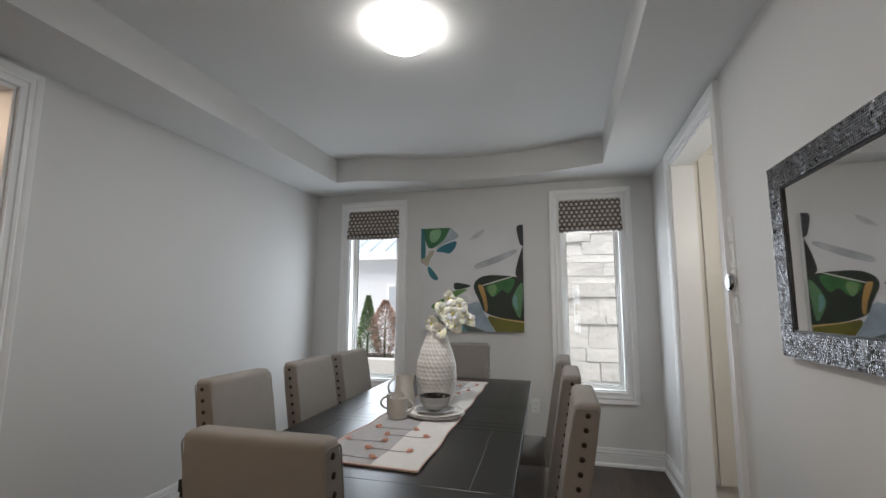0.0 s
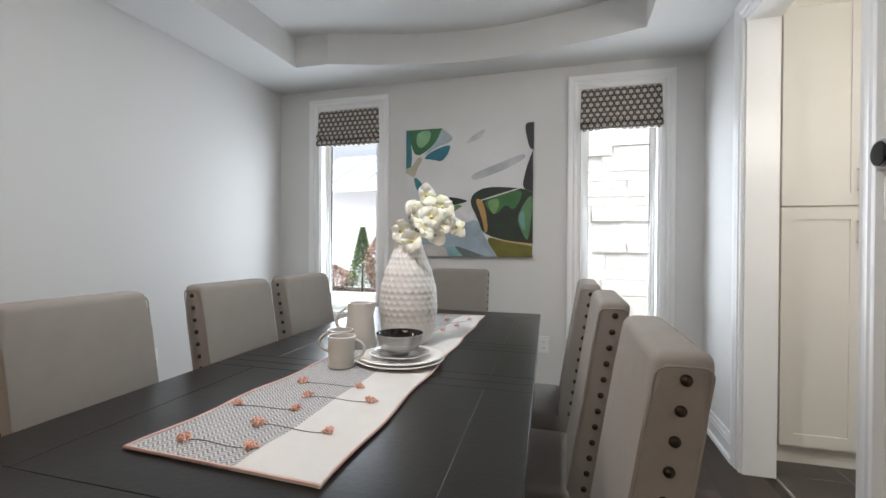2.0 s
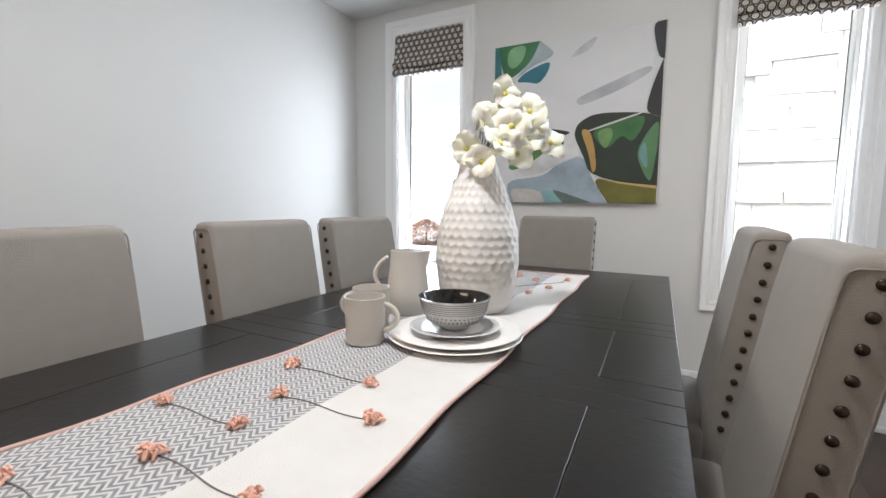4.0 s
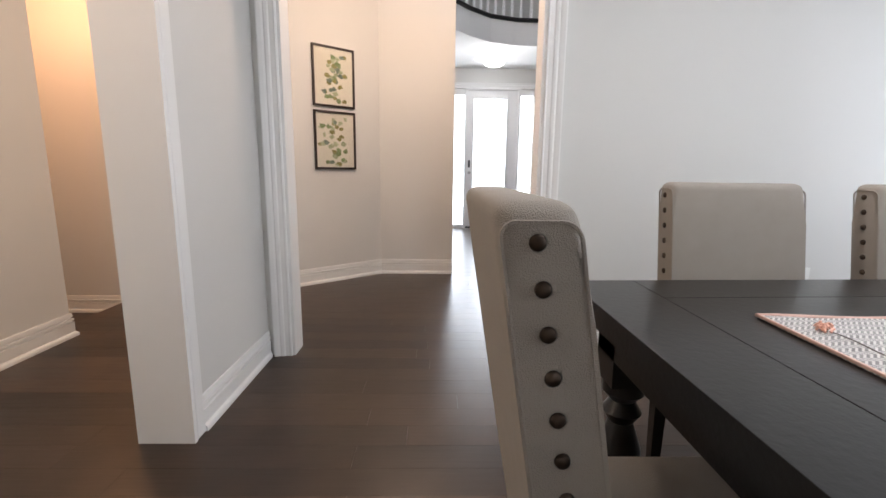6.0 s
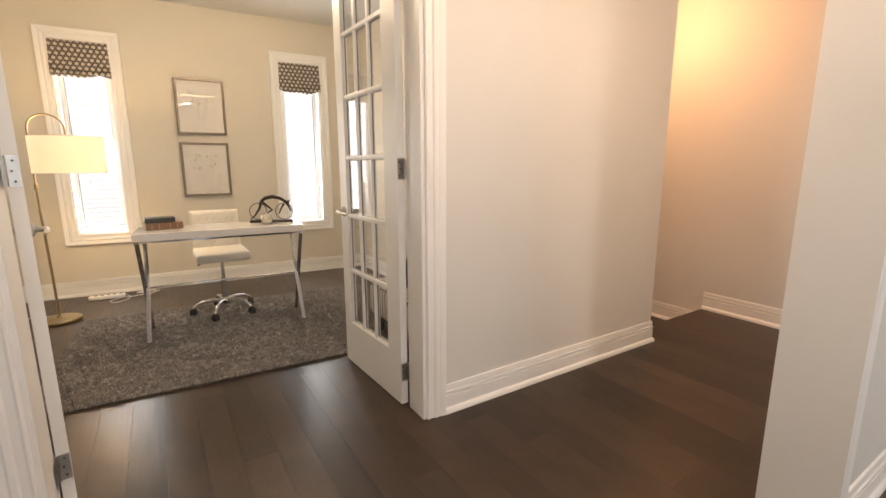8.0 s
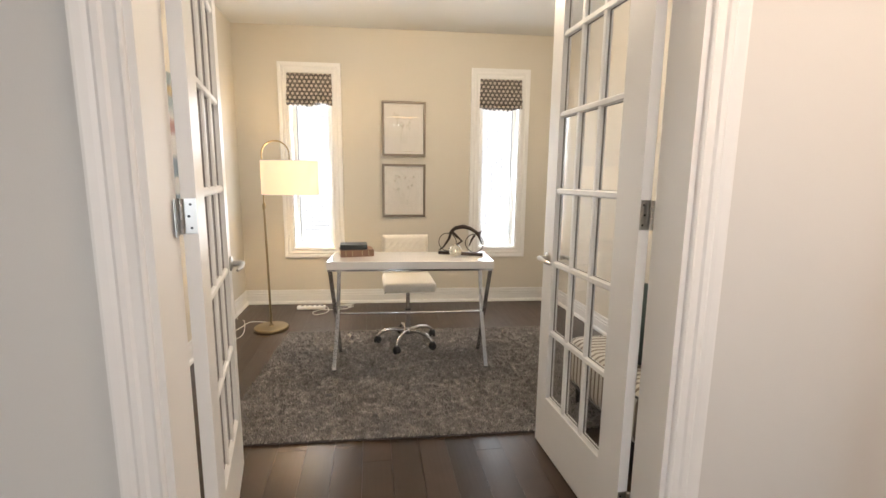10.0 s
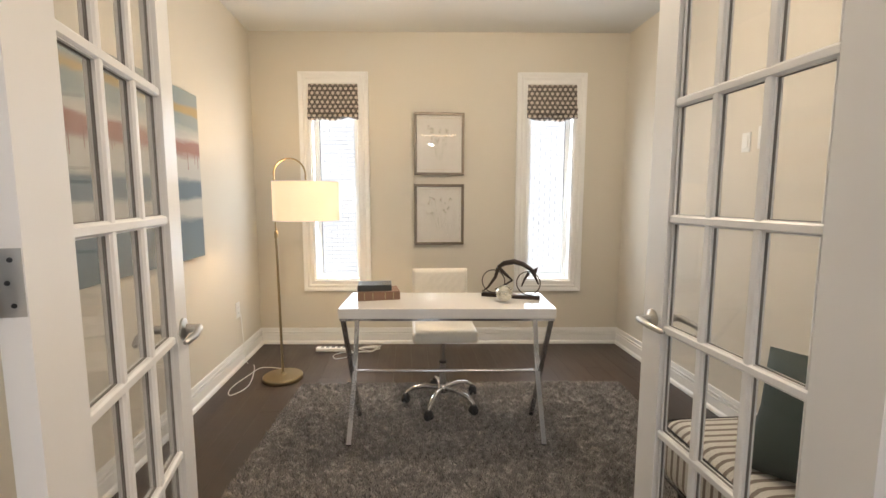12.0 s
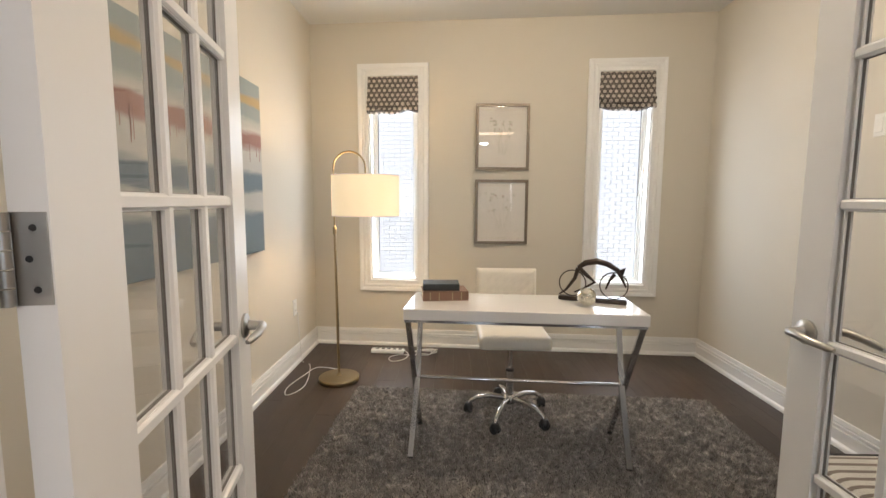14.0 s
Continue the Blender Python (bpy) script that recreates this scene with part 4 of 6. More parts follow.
def french_door(name, m, side):
    """Hinged at the local origin, its leaf along +x; side: +1 when the handle's inner lever is on local +y."""
    d = tagged(new(name), "white painted French door with eighteen clear glass panes, open", "door", kind="structure")
    d.matrix_world = m
    h0, x0, x1, z0, pitch, rows = 0.008, 0.125, 0.57, 0.256, 0.3105, 6
    bm = bmesh.new()
    for r in ((0, x0, h0, LH), (x1, LW, h0, LH), (x0, x1, h0, z0), (x0, x1, z0 + pitch * rows, LH)):
        box(bm, r[0], r[1], -LT / 2, LT / 2, r[2], r[3])
    part("door_frame", bm, TRIM, d)
    w = (x1 - x0) / 3
    for k in (1, 2):
        part("glazing_bar", boxes((x0 + k * w - 0.011, x0 + k * w + 0.011, -0.013, 0.013, z0 + 0.001, z0 + pitch * rows - 0.001), bevel=0.004), TRIM, d)
    for r in range(1, rows):
        part("glazing_bar", boxes((x0 + 0.001, x1 - 0.001, -0.0145, 0.0145, z0 + r * pitch - 0.011, z0 + r * pitch + 0.011), bevel=0.004), TRIM, d)
    first = None
    for r in range(rows):
        for k in range(3):
            at = pose(x0 + (k + 0.5) * w, 0, z0 + (r + 0.5) * pitch)
            if first is None:
                first = part("pane", boxes((-w / 2 + 0.002, w / 2 - 0.002, -0.002, 0.002, -pitch / 2 + 0.002, pitch / 2 - 0.002)), GLASS, d, "clear glass pane", at=at)
                first.visible_shadow = False
                rim = lambda i, o, d: boxes(*[(a, c, -d, d, e, f) for a, c, e, f in ((-w / 2 + i, -w / 2 + o, -pitch / 2 + i, pitch / 2 - i), (w / 2 - o, w / 2 - i, -pitch / 2 + i, pitch / 2 - i), (-w / 2 + o, w / 2 - o, -pitch / 2 + i, -pitch / 2 + o), (-w / 2 + o, w / 2 - o, pitch / 2 - o, pitch / 2 - i))])
                bead = part("glazing_bead", rim(0.0105, 0.0130, 0.009), TRIM, d, at=at)
                # thin dark strip in place of the shade where glass meets bead
                gasket = part("gasket", rim(0.0131, 0.0142, 0.0030), EDGE_SHADE, d, "dark grey line for the shadow gap at the glass edge", at=at)
            else:
                linked(first, at), linked(bead, at), linked(gasket, at)
    for z in (0.17, 1.133, 2.05):
        hg = new("hinge")
        hg.parent = d
        hg["label"] = "satin steel butt hinge"
        hg.matrix_basis = pose(0, 0, z)
        part("leaf_plate", boxes((-0.0015, 0.0, -LT / 2 + 0.002, LT / 2 - 0.001, -0.045, 0.045)), NICKEL, hg)
        part("jamb_plate", boxes((-0.060, -0.022, side * -0.0215 - 0.001, side * -0.0215 + 0.001, -0.045, 0.045)), NICKEL, hg)
        for i in range(5):
            part("knuckle", lathe([(0.0062, -0.045 + i * 0.018 + 0.0006), (0.0062, -0.027 + i * 0.018 - 0.0006)], 12), NICKEL, hg, smooth=40, at=pose(-0.008, side * -0.018, 0))
        for dz in (-0.03, 0.0, 0.03):
            part("screw", lathe([(0.0036, 0), (0.003, 0.0012), (0, 0.0013)], 10, m=Matrix.Rotation(radians(-90), 4, "Y")), BLACK, hg, at=pose(-0.0014, 0.002 + (0.005 if dz else 0) * side, dz))
    for s in (-1, 1):
        hd = new("door_handle")
        hd.parent = d
        hd["label"] = "satin nickel lever handle"
        hd.matrix_basis = pose(LW - 0.045, s * LT / 2, 0.895)
        part("rose", lathe([(0.029, 0), (0.029, 0.005), (0.024, 0.009), (0.012, 0.011), (0.010, 0.045), (0, 0.045)], 28, m=Matrix.Rotation(radians(-90 * s), 4, "X")), NICKEL, hd, smooth=40)
        bm = tube([(0.004, s * 0.040, 0), (-0.02, s * 0.046, 0.002), (-0.06, s * 0.047, -0.002), (-0.10, s * 0.040, -0.006), (-0.112, s * 0.036, -0.007)], [0.009, 0.010, 0.009, 0.008, 0.005], 12)
        part("lever", bm, NICKEL, hd, smooth=60)
    return d


french_door("french_door_1", pose(-0.222, -0.862, 0, 0, 0, -87.6), 1)
french_door("french_door_2", pose(1.043, -0.862, 0, 0, 0, -79.5), -1)

# ---- roman shades ----
def shade_cloth():
    m = material("dark_circle_lattice_cloth", (0.05, 0.04, 0.035), 0.9, bump=0.3, bump_scale=500)
    n, l = m.node_tree.nodes, m.node_tree.links
    co, sep = n.new("ShaderNodeTexCoord"), n.new("ShaderNodeSeparateXYZ")
    l.new(co.outputs["Object"], sep.inputs[0])

    def mth(op, a, b=None):
        q = n.new("ShaderNodeMath")
        q.operation = op
        for k, v in enumerate((a, b)):
            if v is not None:
                (l.new(v, q.inputs[k]) if hasattr(v, "links") else setattr(q.inputs[k], "default_value", v))
        return q.outputs[0]

    cx, cz = 0.042, 0.0727
    ds = []
    for ox, oz in ((0, 0), (cx / 2, cz / 2)):
        a = mth("SUBTRACT", mth("FLOORED_MODULO", mth("ADD", sep.outputs["X"], ox + 10 * cx), cx), cx / 2)
        b = mth("SUBTRACT", mth("FLOORED_MODULO", mth("ADD", sep.outputs["Z"], oz + 20 * cz), cz), cz / 2)
        ds.append(mth("SQRT", mth("ADD", mth("MULTIPLY", a, a), mth("MULTIPLY", b, b))))
    d = mth("MINIMUM", ds[0], ds[1])
    disk = mth("LESS_THAN", d, 0.0135)
    hole = mth("MULTIPLY", mth("GREATER_THAN", d, 0.0055), mth("LESS_THAN", d, 0.0075))
    web = mth("GREATER_THAN", d, 0.0205)
    f = mth("ADD", mth("SUBTRACT", disk, mth("MULTIPLY", hole, 0.55)), mth("MULTIPLY", web, 0.45))
    mix = n.new("ShaderNodeMix")
    mix.data_type = "RGBA"
    mix.inputs["A"].default_value, mix.inputs["B"].default_value = (0.035, 0.028, 0.026, 1), (0.60, 0.54, 0.48, 1)
    l.new(f, mix.inputs["Factor"])
    l.new(mix.outputs["Result"], n["Principled BSDF"].inputs["Base Color"])
    return m


CLOTH = shade_cloth()


def roman_shade(m, w, seed, drop=0.285, slack=1.0):
    """Hangs from the local origin; local y points into the room."""
    t = thing("roman_shade", m, "gathered roman shade in dark cloth with pale circles", "window shade", "roman shades of the windows")
    rng = random.Random(seed)
    ph = rng.uniform(0, 6)
    prof = [(0.010, 0.0), (0.020, 0.0), (0.024, -0.03), (0.026, -0.10), (0.030, -0.165), (0.040, -0.190), (0.052, -0.205), (0.050, -0.222), (0.034, -0.232), (0.030, -0.238), (0.046, -0.243), (0.058, -0.256), (0.052, -0.275), (0.034, -drop), (0.016, -drop + 0.004), (0.012, -0.2)]
    bm = bmesh.new()
    nx = 26
    cols = []
    for i in range(nx + 1):
        u = i / nx
        x = (u - 0.5) * w
        col = []
        for k, (o, z) in enumerate(prof):
            sag = (0.006 * math.sin(math.pi * u * 2 + ph) + 0.004 * math.sin(u * 13 + ph * 2 + k)) * min(1, -z / 0.15)
            sag *= slack
            ax = x * (1 + 0.02 * min(1, -z / 0.2))
            col.append(bm.verts.new((ax, o + 0.4 * abs(sag), z - sag * 0.8)))
        cols.append(col)
    for a, b in zip(cols, cols[1:]):
        for k in range(len(prof)):
            j = (k + 1) % len(prof)
            bm.faces.new((a[k], a[j], b[j], b[k]))
    bm.faces.new(cols[0][::-1])
    bm.faces.new(cols[-1])
    bmesh.ops.recalc_face_normals(bm, faces=bm.faces[:])
    part("cloth", bm, CLOTH, t, smooth=50)
    part("headrail", boxes((-w / 2 + 0.01, w / 2 - 0.01, 0.0, 0.0095, -0.035, -0.002)), WHITE, t)
    return t


for n, (a, b) in enumerate(WIN_N):
    roman_shade(pose((a + b) / 2, YN + 0.004, WLO + 1.612, 0, 0, 180), b - a + 0.018, n)
for n, (a, b) in enumerate(WIN_O):
    roman_shade(SKEW @ pose((a + b) / 2, OFF_Y - 0.004, WLO + 1.592), b - a + 0.018, n + 5, slack=2.2)

# ---- office things ----
LACQ = material("white_lacquer", (0.80, 0.78, 0.75), 0.10, vary=0.01, coat=0.5)
DZ = 0.75
DESK = pose(0.345, -2.39, 0, 0, 0, -3.9)
desk = thing("desk", DESK, "white lacquered desk on crossed chrome legs", "desk")
part("desktop", boxes((-0.495, 0.495, -0.176, 0.176, DZ - 0.048, DZ), bevel=0.003), LACQ, desk)
part("top_rail", boxes((-0.49, 0.49, 0.150, 0.166, DZ - 0.060, DZ - 0.0485), (-0.49, 0.49, -0.166, -0.150, DZ - 0.060, DZ - 0.0485)), CHROME, desk)
for sx in (-1, 1):
    for sy in (-1, 1):
        y1 = 0.046 if sy < 0 else -0.265
        pts = [(sx * (0.470 + 0.006 * sy), sy * 0.150, DZ - 0.062), (sx * (0.474 + 0.008 * sy), -0.055, 0.368), (sx * 0.486, y1, 0.031)]
        bm = bmesh.new()
        rings = [[bm.verts.new((xx + q * 0.012, yy + w * 0.007, zz)) for q, w in ((-1, -1), (1, -1), (1, 1), (-1, 1))] for xx, yy, zz in pts]
        for a, b in zip(rings, rings[1:]):
            for i in range(4):
                bm.faces.new((a[i], a[(i + 1) % 4], b[(i + 1) % 4], b[i]))
        bm.faces.new(rings[0][::-1])
        bm.faces.new(rings[-1])
        bmesh.ops.recalc_face_normals(bm, faces=bm.faces[:])
        part("leg", bm, CHROME, desk)
        part("foot", lathe([(0.014, 0.026), (0.014, 0.0305)], 12), BLACK, desk, at=pose(sx * 0.486, y1, 0.0))
part("stretcher", tube([(-0.465, -0.055, 0.368), (0.465, -0.055, 0.368)], 0.008, 10), CHROME, desk, smooth=60)

# shaggy rug: a backing and thousands of short tufts
RX0, RX1, RY0, RY1 = -1.065, 1.065, -0.757, 0.757
SHAG = material("grey_shag", (0.35, 0.325, 0.305), 0.95, vary=0.8, scale=50)
rug = thing("rug", pose(0.225, -2.357, 0, 0, 0, -3.2), "grey shaggy pile rug on the dark plank floor", "rug")
part("backing", boxes((RX0, RX1, RY0, RY1, 0.0005, 0.010)), material("rug_backing", (0.09, 0.08, 0.075), 0.95, vary=0.3, scale=40), rug)
rng = random.Random(21)
verts, faces = [], []
for k in range(78000):
    x, y = rng.uniform(RX0 - 0.002, RX1 + 0.002), rng.uniform(RY0 - 0.002, RY1 + 0.002)
    nz = noise.noise(Vector((x * 30, y * 30, 0))) + 0.5 * noise.noise(Vector((x * 9, y * 9, 2)))
    n2 = noise.noise(Vector((x * 34, y * 34, 7)))
    h = 0.016 + 0.016 * (nz + 0.5) + rng.uniform(-0.003, 0.003)
    lx, ly = 0.020 * n2 + rng.uniform(-0.007, 0.007), 0.018 * nz + rng.uniform(-0.007, 0.007)
    a = rng.uniform(0, 6.28)
    w = 0.0030
    i = len(verts)
    verts += [(x + w * math.cos(a), y + w * math.sin(a), 0.008), (x + w * math.cos(a + 2.1), y + w * math.sin(a + 2.1), 0.008), (x + w * math.cos(a + 4.2), y + w * math.sin(a + 4.2), 0.008), (x + lx, y + ly, h)]
    faces += [(i, i + 1, i + 3), (i + 1, i + 2, i + 3), (i + 2, i, i + 3)]
me = bpy.data.meshes.new("shag")
me.from_pydata(verts, [], faces)
me.materials.append(SHAG)
pile = new("shag", me)
pile.parent = rug
pile["kind"] = "stuff"

# swivel chair
LEATHER = material("ivory_leatherette", (0.74, 0.69, 0.60), 0.42, vary=0.04, scale=30, bump=0.2, bump_scale=500)
oc = thing("office_chair", pose(0.332, -2.79, 0.028), "ivory quilted swivel chair on a chrome star base", "office chair")
bm = rounded(-0.180, 0.180, -0.17, 0.22, 0.435, 0.50, 0.022)
part("seat", bm, LEATHER, oc, smooth=50)
bm = bmesh.new()
nx, nz = 36, 36
front, rear = [], []
for j in range(nz + 1):
    z = 0.44 + 0.335 * j / nz
    fr, rr = [], []
    for i in range(nx + 1):
        x = (i / nx - 0.5) * 0.35
        u, v = (x + 0.0 * z), z
        q = abs(((x + z * 0.85) / 0.048) % 1 - 0.5) * 2
        rim = min((0.175 - abs(x)) / 0.02, (0.775 - z) / 0.02, 1)
        puff = 0.008 * (1 - q ** 6) * max(0, rim)
        curve = -0.235 - 0.03 * ((z - 0.44) / 0.335)
        fr.append(bm.verts.new((x, curve + 0.018 * max(0.0, min(1, rim + 0.3)) + puff, z)))
        rr.append(bm.verts.new((x, curve - 0.016 * max(0.0, min(1, rim + 0.3)), z)))
    front.append(fr), rear.append(rr)
for j in range(nz):
    for i in range(nx):
        bm.faces.new((front[j][i], front[j + 1][i], front[j + 1][i + 1], front[j][i + 1]))
        bm.faces.new((rear[j][i], rear[j][i + 1], rear[j + 1][i + 1], rear[j + 1][i]))
    bm.faces.new((front[j][0], rear[j][0], rear[j + 1][0], front[j + 1][0]))
    bm.faces.new((front[j][nx], front[j + 1][nx], rear[j + 1][nx], rear[j][nx]))
for i in range(nx):
    bm.faces.new((front[0][i], front[0][i + 1], rear[0][i + 1], rear[0][i]))
    bm.faces.new((front[nz][i], rear[nz][i], rear[nz][i + 1], front[nz][i + 1]))
bmesh.ops.recalc_face_normals(bm, faces=bm.faces[:])
part("backrest", bm, LEATHER, oc, smooth=50)
part("back_bracket", boxes((-0.03, 0.03, -0.262, -0.252, 0.42, 0.56), (-0.03, 0.03, -0.262, 0.0, 0.425, 0.434)), CHROME, oc)
part("gas_lift", lathe([(0.022, 0.09), (0.022, 0.26), (0.014, 0.262), (0.014, 0.42), (0.04, 0.424), (0.04, 0.434)], 20), CHROME, oc, smooth=40)
part("lift_collar", lathe([(0.0225, 0.255), (0.024, 0.258), (0.024, 0.268), (0.0145, 0.27)], 20), BLACK, oc, smooth=40)
part("tilt_lever", tube([(0.02, 0.02, 0.43), (0.12, 0.06, 0.425), (0.17, 0.08, 0.405)], 0.005, 8), BLACK, oc, smooth=60)
part("hub", lathe([(0.03, 0.075), (0.036, 0.085), (0.034, 0.11), (0.022, 0.125)], 24), CHROME, oc, smooth=40)
for k in range(5):
    a = radians(72 * k + 65)
    c, s = math.cos(a), math.sin(a)
    part("base_arm", tube([(0.02 * c, 0.02 * s, 0.10), (0.10 * c, 0.10 * s, 0.108), (0.17 * c, 0.17 * s, 0.095), (0.212 * c, 0.212 * s, 0.070), (0.222 * c, 0.222 * s, 0.050)], [0.016, 0.014, 0.012, 0.010, 0.007], 12), CHROME, oc, smooth=60)
    cs = new("caster")
    cs.parent = oc
    cs.matrix_basis = pose(0.222 * c, 0.222 * s, 0, 0, 0, 72 * k + 40)
    for sx in (-1, 1):
        part("wheel", lathe([(0.008, -0.007), (0.022, -0.007), (0.024, -0.003), (0.024, 0.003), (0.022, 0.007), (0.008, 0.007)], 20, m=Matrix.Rotation(radians(90), 4, "Y")), BLACK, cs, smooth=40, at=pose(sx * 0.012, 0, 0.025))
    part("hood", lathe([(0.024, 0.0), (0.026, 0.02), (0.016, 0.036), (0, 0.038)], 16), BLACK, cs, smooth=50, at=pose(0, 0, 0.022))

# arc floor lamp
fl = thing("floor_lamp", pose(1.405, -3.31, 0), "antique brass arc floor lamp with a lit white drum shade", "floor lamp")
part("base", lathe([(0.130, 0), (0.134, 0.004), (0.134, 0.022), (0.128, 0.028), (0.02, 0.034), (0.012, 0.05)], 48), BRASS, fl, smooth=40)
part("pole", tube([(0, 0, 0.03), (0.010, 0, 1.00)], 0.0085, 12), BRASS, fl, smooth=60)
part("collar", lathe([(0.012, 0.98), (0.013, 0.985), (0.013, 1.02), (0.009, 1.03)], 16), BRASS, fl, smooth=40, at=pose(0.0095, 0, 0))
cx, rr = -0.092, 0.103
pts = [(0.010, 0, 1.0), (0.011, 0, 1.36)] + [(cx + rr * math.cos(radians(a)), 0, 1.405 + rr * math.sin(radians(a))) for a in range(0, 181, 12)] + [(cx - rr, 0, 1.36)]
part("arc", tube(pts, 0.0058, 10), BRASS, fl, smooth=60)
part("socket", lathe([(0.016, 1.25), (0.018, 1.30), (0.012, 1.34), (0.007, 1.362)], 16), BRASS, fl, smooth=40, at=pose(cx - rr, 0, 0))
SHADE = glowing("lit_linen_shade", (1.0, 0.80, 0.52), 1.9)
sn = SHADE.node_tree
grad, cr, tc = sn.nodes.new("ShaderNodeTexNoise"), sn.nodes.new("ShaderNodeMapRange"), sn.nodes.new("ShaderNodeTexCoord")
mp = sn.nodes.new("ShaderNodeMapping")
mp.inputs["Scale"].default_value = (1, 1, 1.2)
grad.inputs["Scale"].default_value = 5
cr.inputs["To Min"].default_value, cr.inputs["To Max"].default_value = 0.20, 0.36
sn.links.new(tc.outputs["Object"], mp.inputs["Vector"])
sn.links.new(mp.outputs["Vector"], grad.inputs["Vector"])
sn.links.new(grad.outputs["Fac"], cr.inputs["Value"])
sn.links.new(cr.outputs["Result"], sn.nodes["Principled BSDF"].inputs["Emission Strength"])
R = 0.214
part("shade", lathe([(R, 1.10), (R, 1.355), (R - 0.003, 1.355), (R - 0.003, 1.10), (R, 1.10)], 64, cap=False), SHADE, fl, smooth=40, at=pose(cx - rr, 0, 0))
for z in (1.10, 1.355):
    part("shade_rim", tube([(R * math.cos(a * math.pi / 32), R * math.sin(a * math.pi / 32), z) for a in range(64)], 0.0022, 6, closed=True), TRIM, fl, smooth=60, at=pose(cx - rr, 0, 0))
part("spider", tube([(-R, 0, 1.34), (R, 0, 1.34)], 0.0018, 6), BRASS, fl, at=pose(cx - rr, 0, 0))
lamp("floor_lamp_bulb", "POINT", (1.405 + cx - rr, -3.30, 1.24), 5.5, (1.0, 0.74, 0.42), 0.06)


# cords, power strip
def cord(name, pts, label, r=0.003):
    t = thing(name, pose(0, 0, 0), label, "cable")
    sm = []
    for i in range(len(pts) - 1):
        p0, p1, p2, p3 = (Vector(pts[max(0, min(len(pts) - 1, i + k))]) for k in (-1, 0, 1, 2))
        for u in range(6):
            u /= 6
            sm.append(0.5 * ((2 * p1) + (p2 - p0) * u + (2 * p0 - 5 * p1 + 4 * p2 - p3) * u * u + (3 * p1 - p0 - 3 * p2 + p3) * u ** 3))
    sm.append(Vector(pts[-1]))
    part("cable", tube(sm, r, 6), WHITE, t, smooth=60)
    return t


ps = thing("power_strip", pose(1.16, -3.86, 0, 0, 0, -4), "white power strip lying on the floor by the baseboard", "power strip")
part("housing", boxes((-0.13, 0.13, -0.026, 0.026, 0.0, 0.032), bevel=0.005), WHITE, ps)
for i in range(5):
    part("socket", boxes((-0.10 + i * 0.045 - 0.012, -0.10 + i * 0.045 + 0.012, -0.012, 0.012, 0.032, 0.0335)), BLACK, ps)
rng = random.Random(4)
pts = []
for k in range(34):
    a = k * 0.9
    pts.append((0.86 + (0.085 + 0.035 * math.sin(k * 1.7)) * math.cos(a), -3.83 + (0.055 + 0.02 * math.cos(k * 2.3)) * math.sin(a), 0.005 + 0.0030 * (k % 9) + 0.05 * (0.5 + 0.5 * math.sin(a)) * (k / 34)))
cord("coiled_cable", pts, "white cable coiled on the dark floor")
cord("strip_cable", [(1.03, -3.87, 0.02), (0.99, -3.80, 0.006), (1.02, -3.70, 0.004), (1.10, -3.66, 0.004), (1.13, -3.74, 0.004), (1.06, -3.80, 0.006), (0.96, -3.78, 0.010), (0.90, -3.80, 0.012)], "white cable looping from the power strip")
cord("lamp_cable", [(1.52, -3.30, 0.004), (1.44, -3.20, 0.02), (1.36, -3.42, 0.004), (1.60, -3.52, 0.004), (1.66, -3.38, 0.004), (1.70, -3.16, 0.004), (1.66, -3.05, 0.004), (1.60, -3.20, 0.004), (1.68, -3.55, 0.004), (1.76, -3.62, 0.02), (1.785, -3.62, 0.38)], "white lamp cable looping over the floor to the wall")
wall_plate("outlet", pose(OXR, 0, 0, 0, 0, 90), -3.60, 0.42, "white outlet beside the floor lamp", "outlet")
wall_plate("outlet", pose(OXL, 0, 0, 0, 0, -90), 2.54, 1.545, "blank white wall plate above the striped pouf", "switch", 0.06, 0.10)
wall_plate("outlet", pose(OXL, 0, 0, 0, 0, -90), 2.42, 1.56, "white wall plate with an opening for cables", "slider", 0.08, 0.115)


# books, ball, cyclist
def book(m, w, d, h, mat, label):
    t = thing("book", m, label, "book", "books on the desk")
    part("cover", boxes((-w / 2, w / 2, -d / 2, d / 2, 0, 0.003), (-w / 2, w / 2, -d / 2, d / 2, h - 0.003, h), (-w / 2, w / 2, d / 2 - 0.003, d / 2, 0.003, h - 0.003), bevel=0.0008), mat, t)
    part("pages", boxes((-w / 2 + 0.004, w / 2 - 0.004, -d / 2 + 0.004, d / 2 - 0.0032, 0.0031, h - 0.0031)), material("aged_pages", (0.55, 0.48, 0.35), 0.8, vary=0.1, scale=300), t)
    return t


bk = book(pose(0.685, -2.475, DZ, 0, 0, 8), 0.205, 0.145, 0.042, material("brown_leather_cover", (0.20, 0.105, 0.06), 0.45, vary=0.25, scale=18, bump=0.4, bump_scale=250), "thick brown leather book lying on the desk")
for dx in (-0.07, -0.03, 0.03, 0.07):
    part("spine_band", boxes((dx - 0.002, dx + 0.002, 0.0726, 0.0738, 0.004, 0.038)), BRASS, bk)
book(pose(0.70, -2.48, DZ + 0.0425, 0, 0, 3), 0.165, 0.12, 0.030, material("dark_green_cover", (0.030, 0.034, 0.030), 0.5, vary=0.2, scale=18, bump=0.3, bump_scale=250), "dark green book lying on the brown book")
ball = thing("glass_ball", pose(0.072, -2.335, DZ), "crackled mercury glass ball on the desk", "ornament")
bm = bmesh.new()
bmesh.ops.create_icosphere(bm, subdivisions=4, radius=0.040, matrix=Matrix.Translation((0, 0, 0.040)))
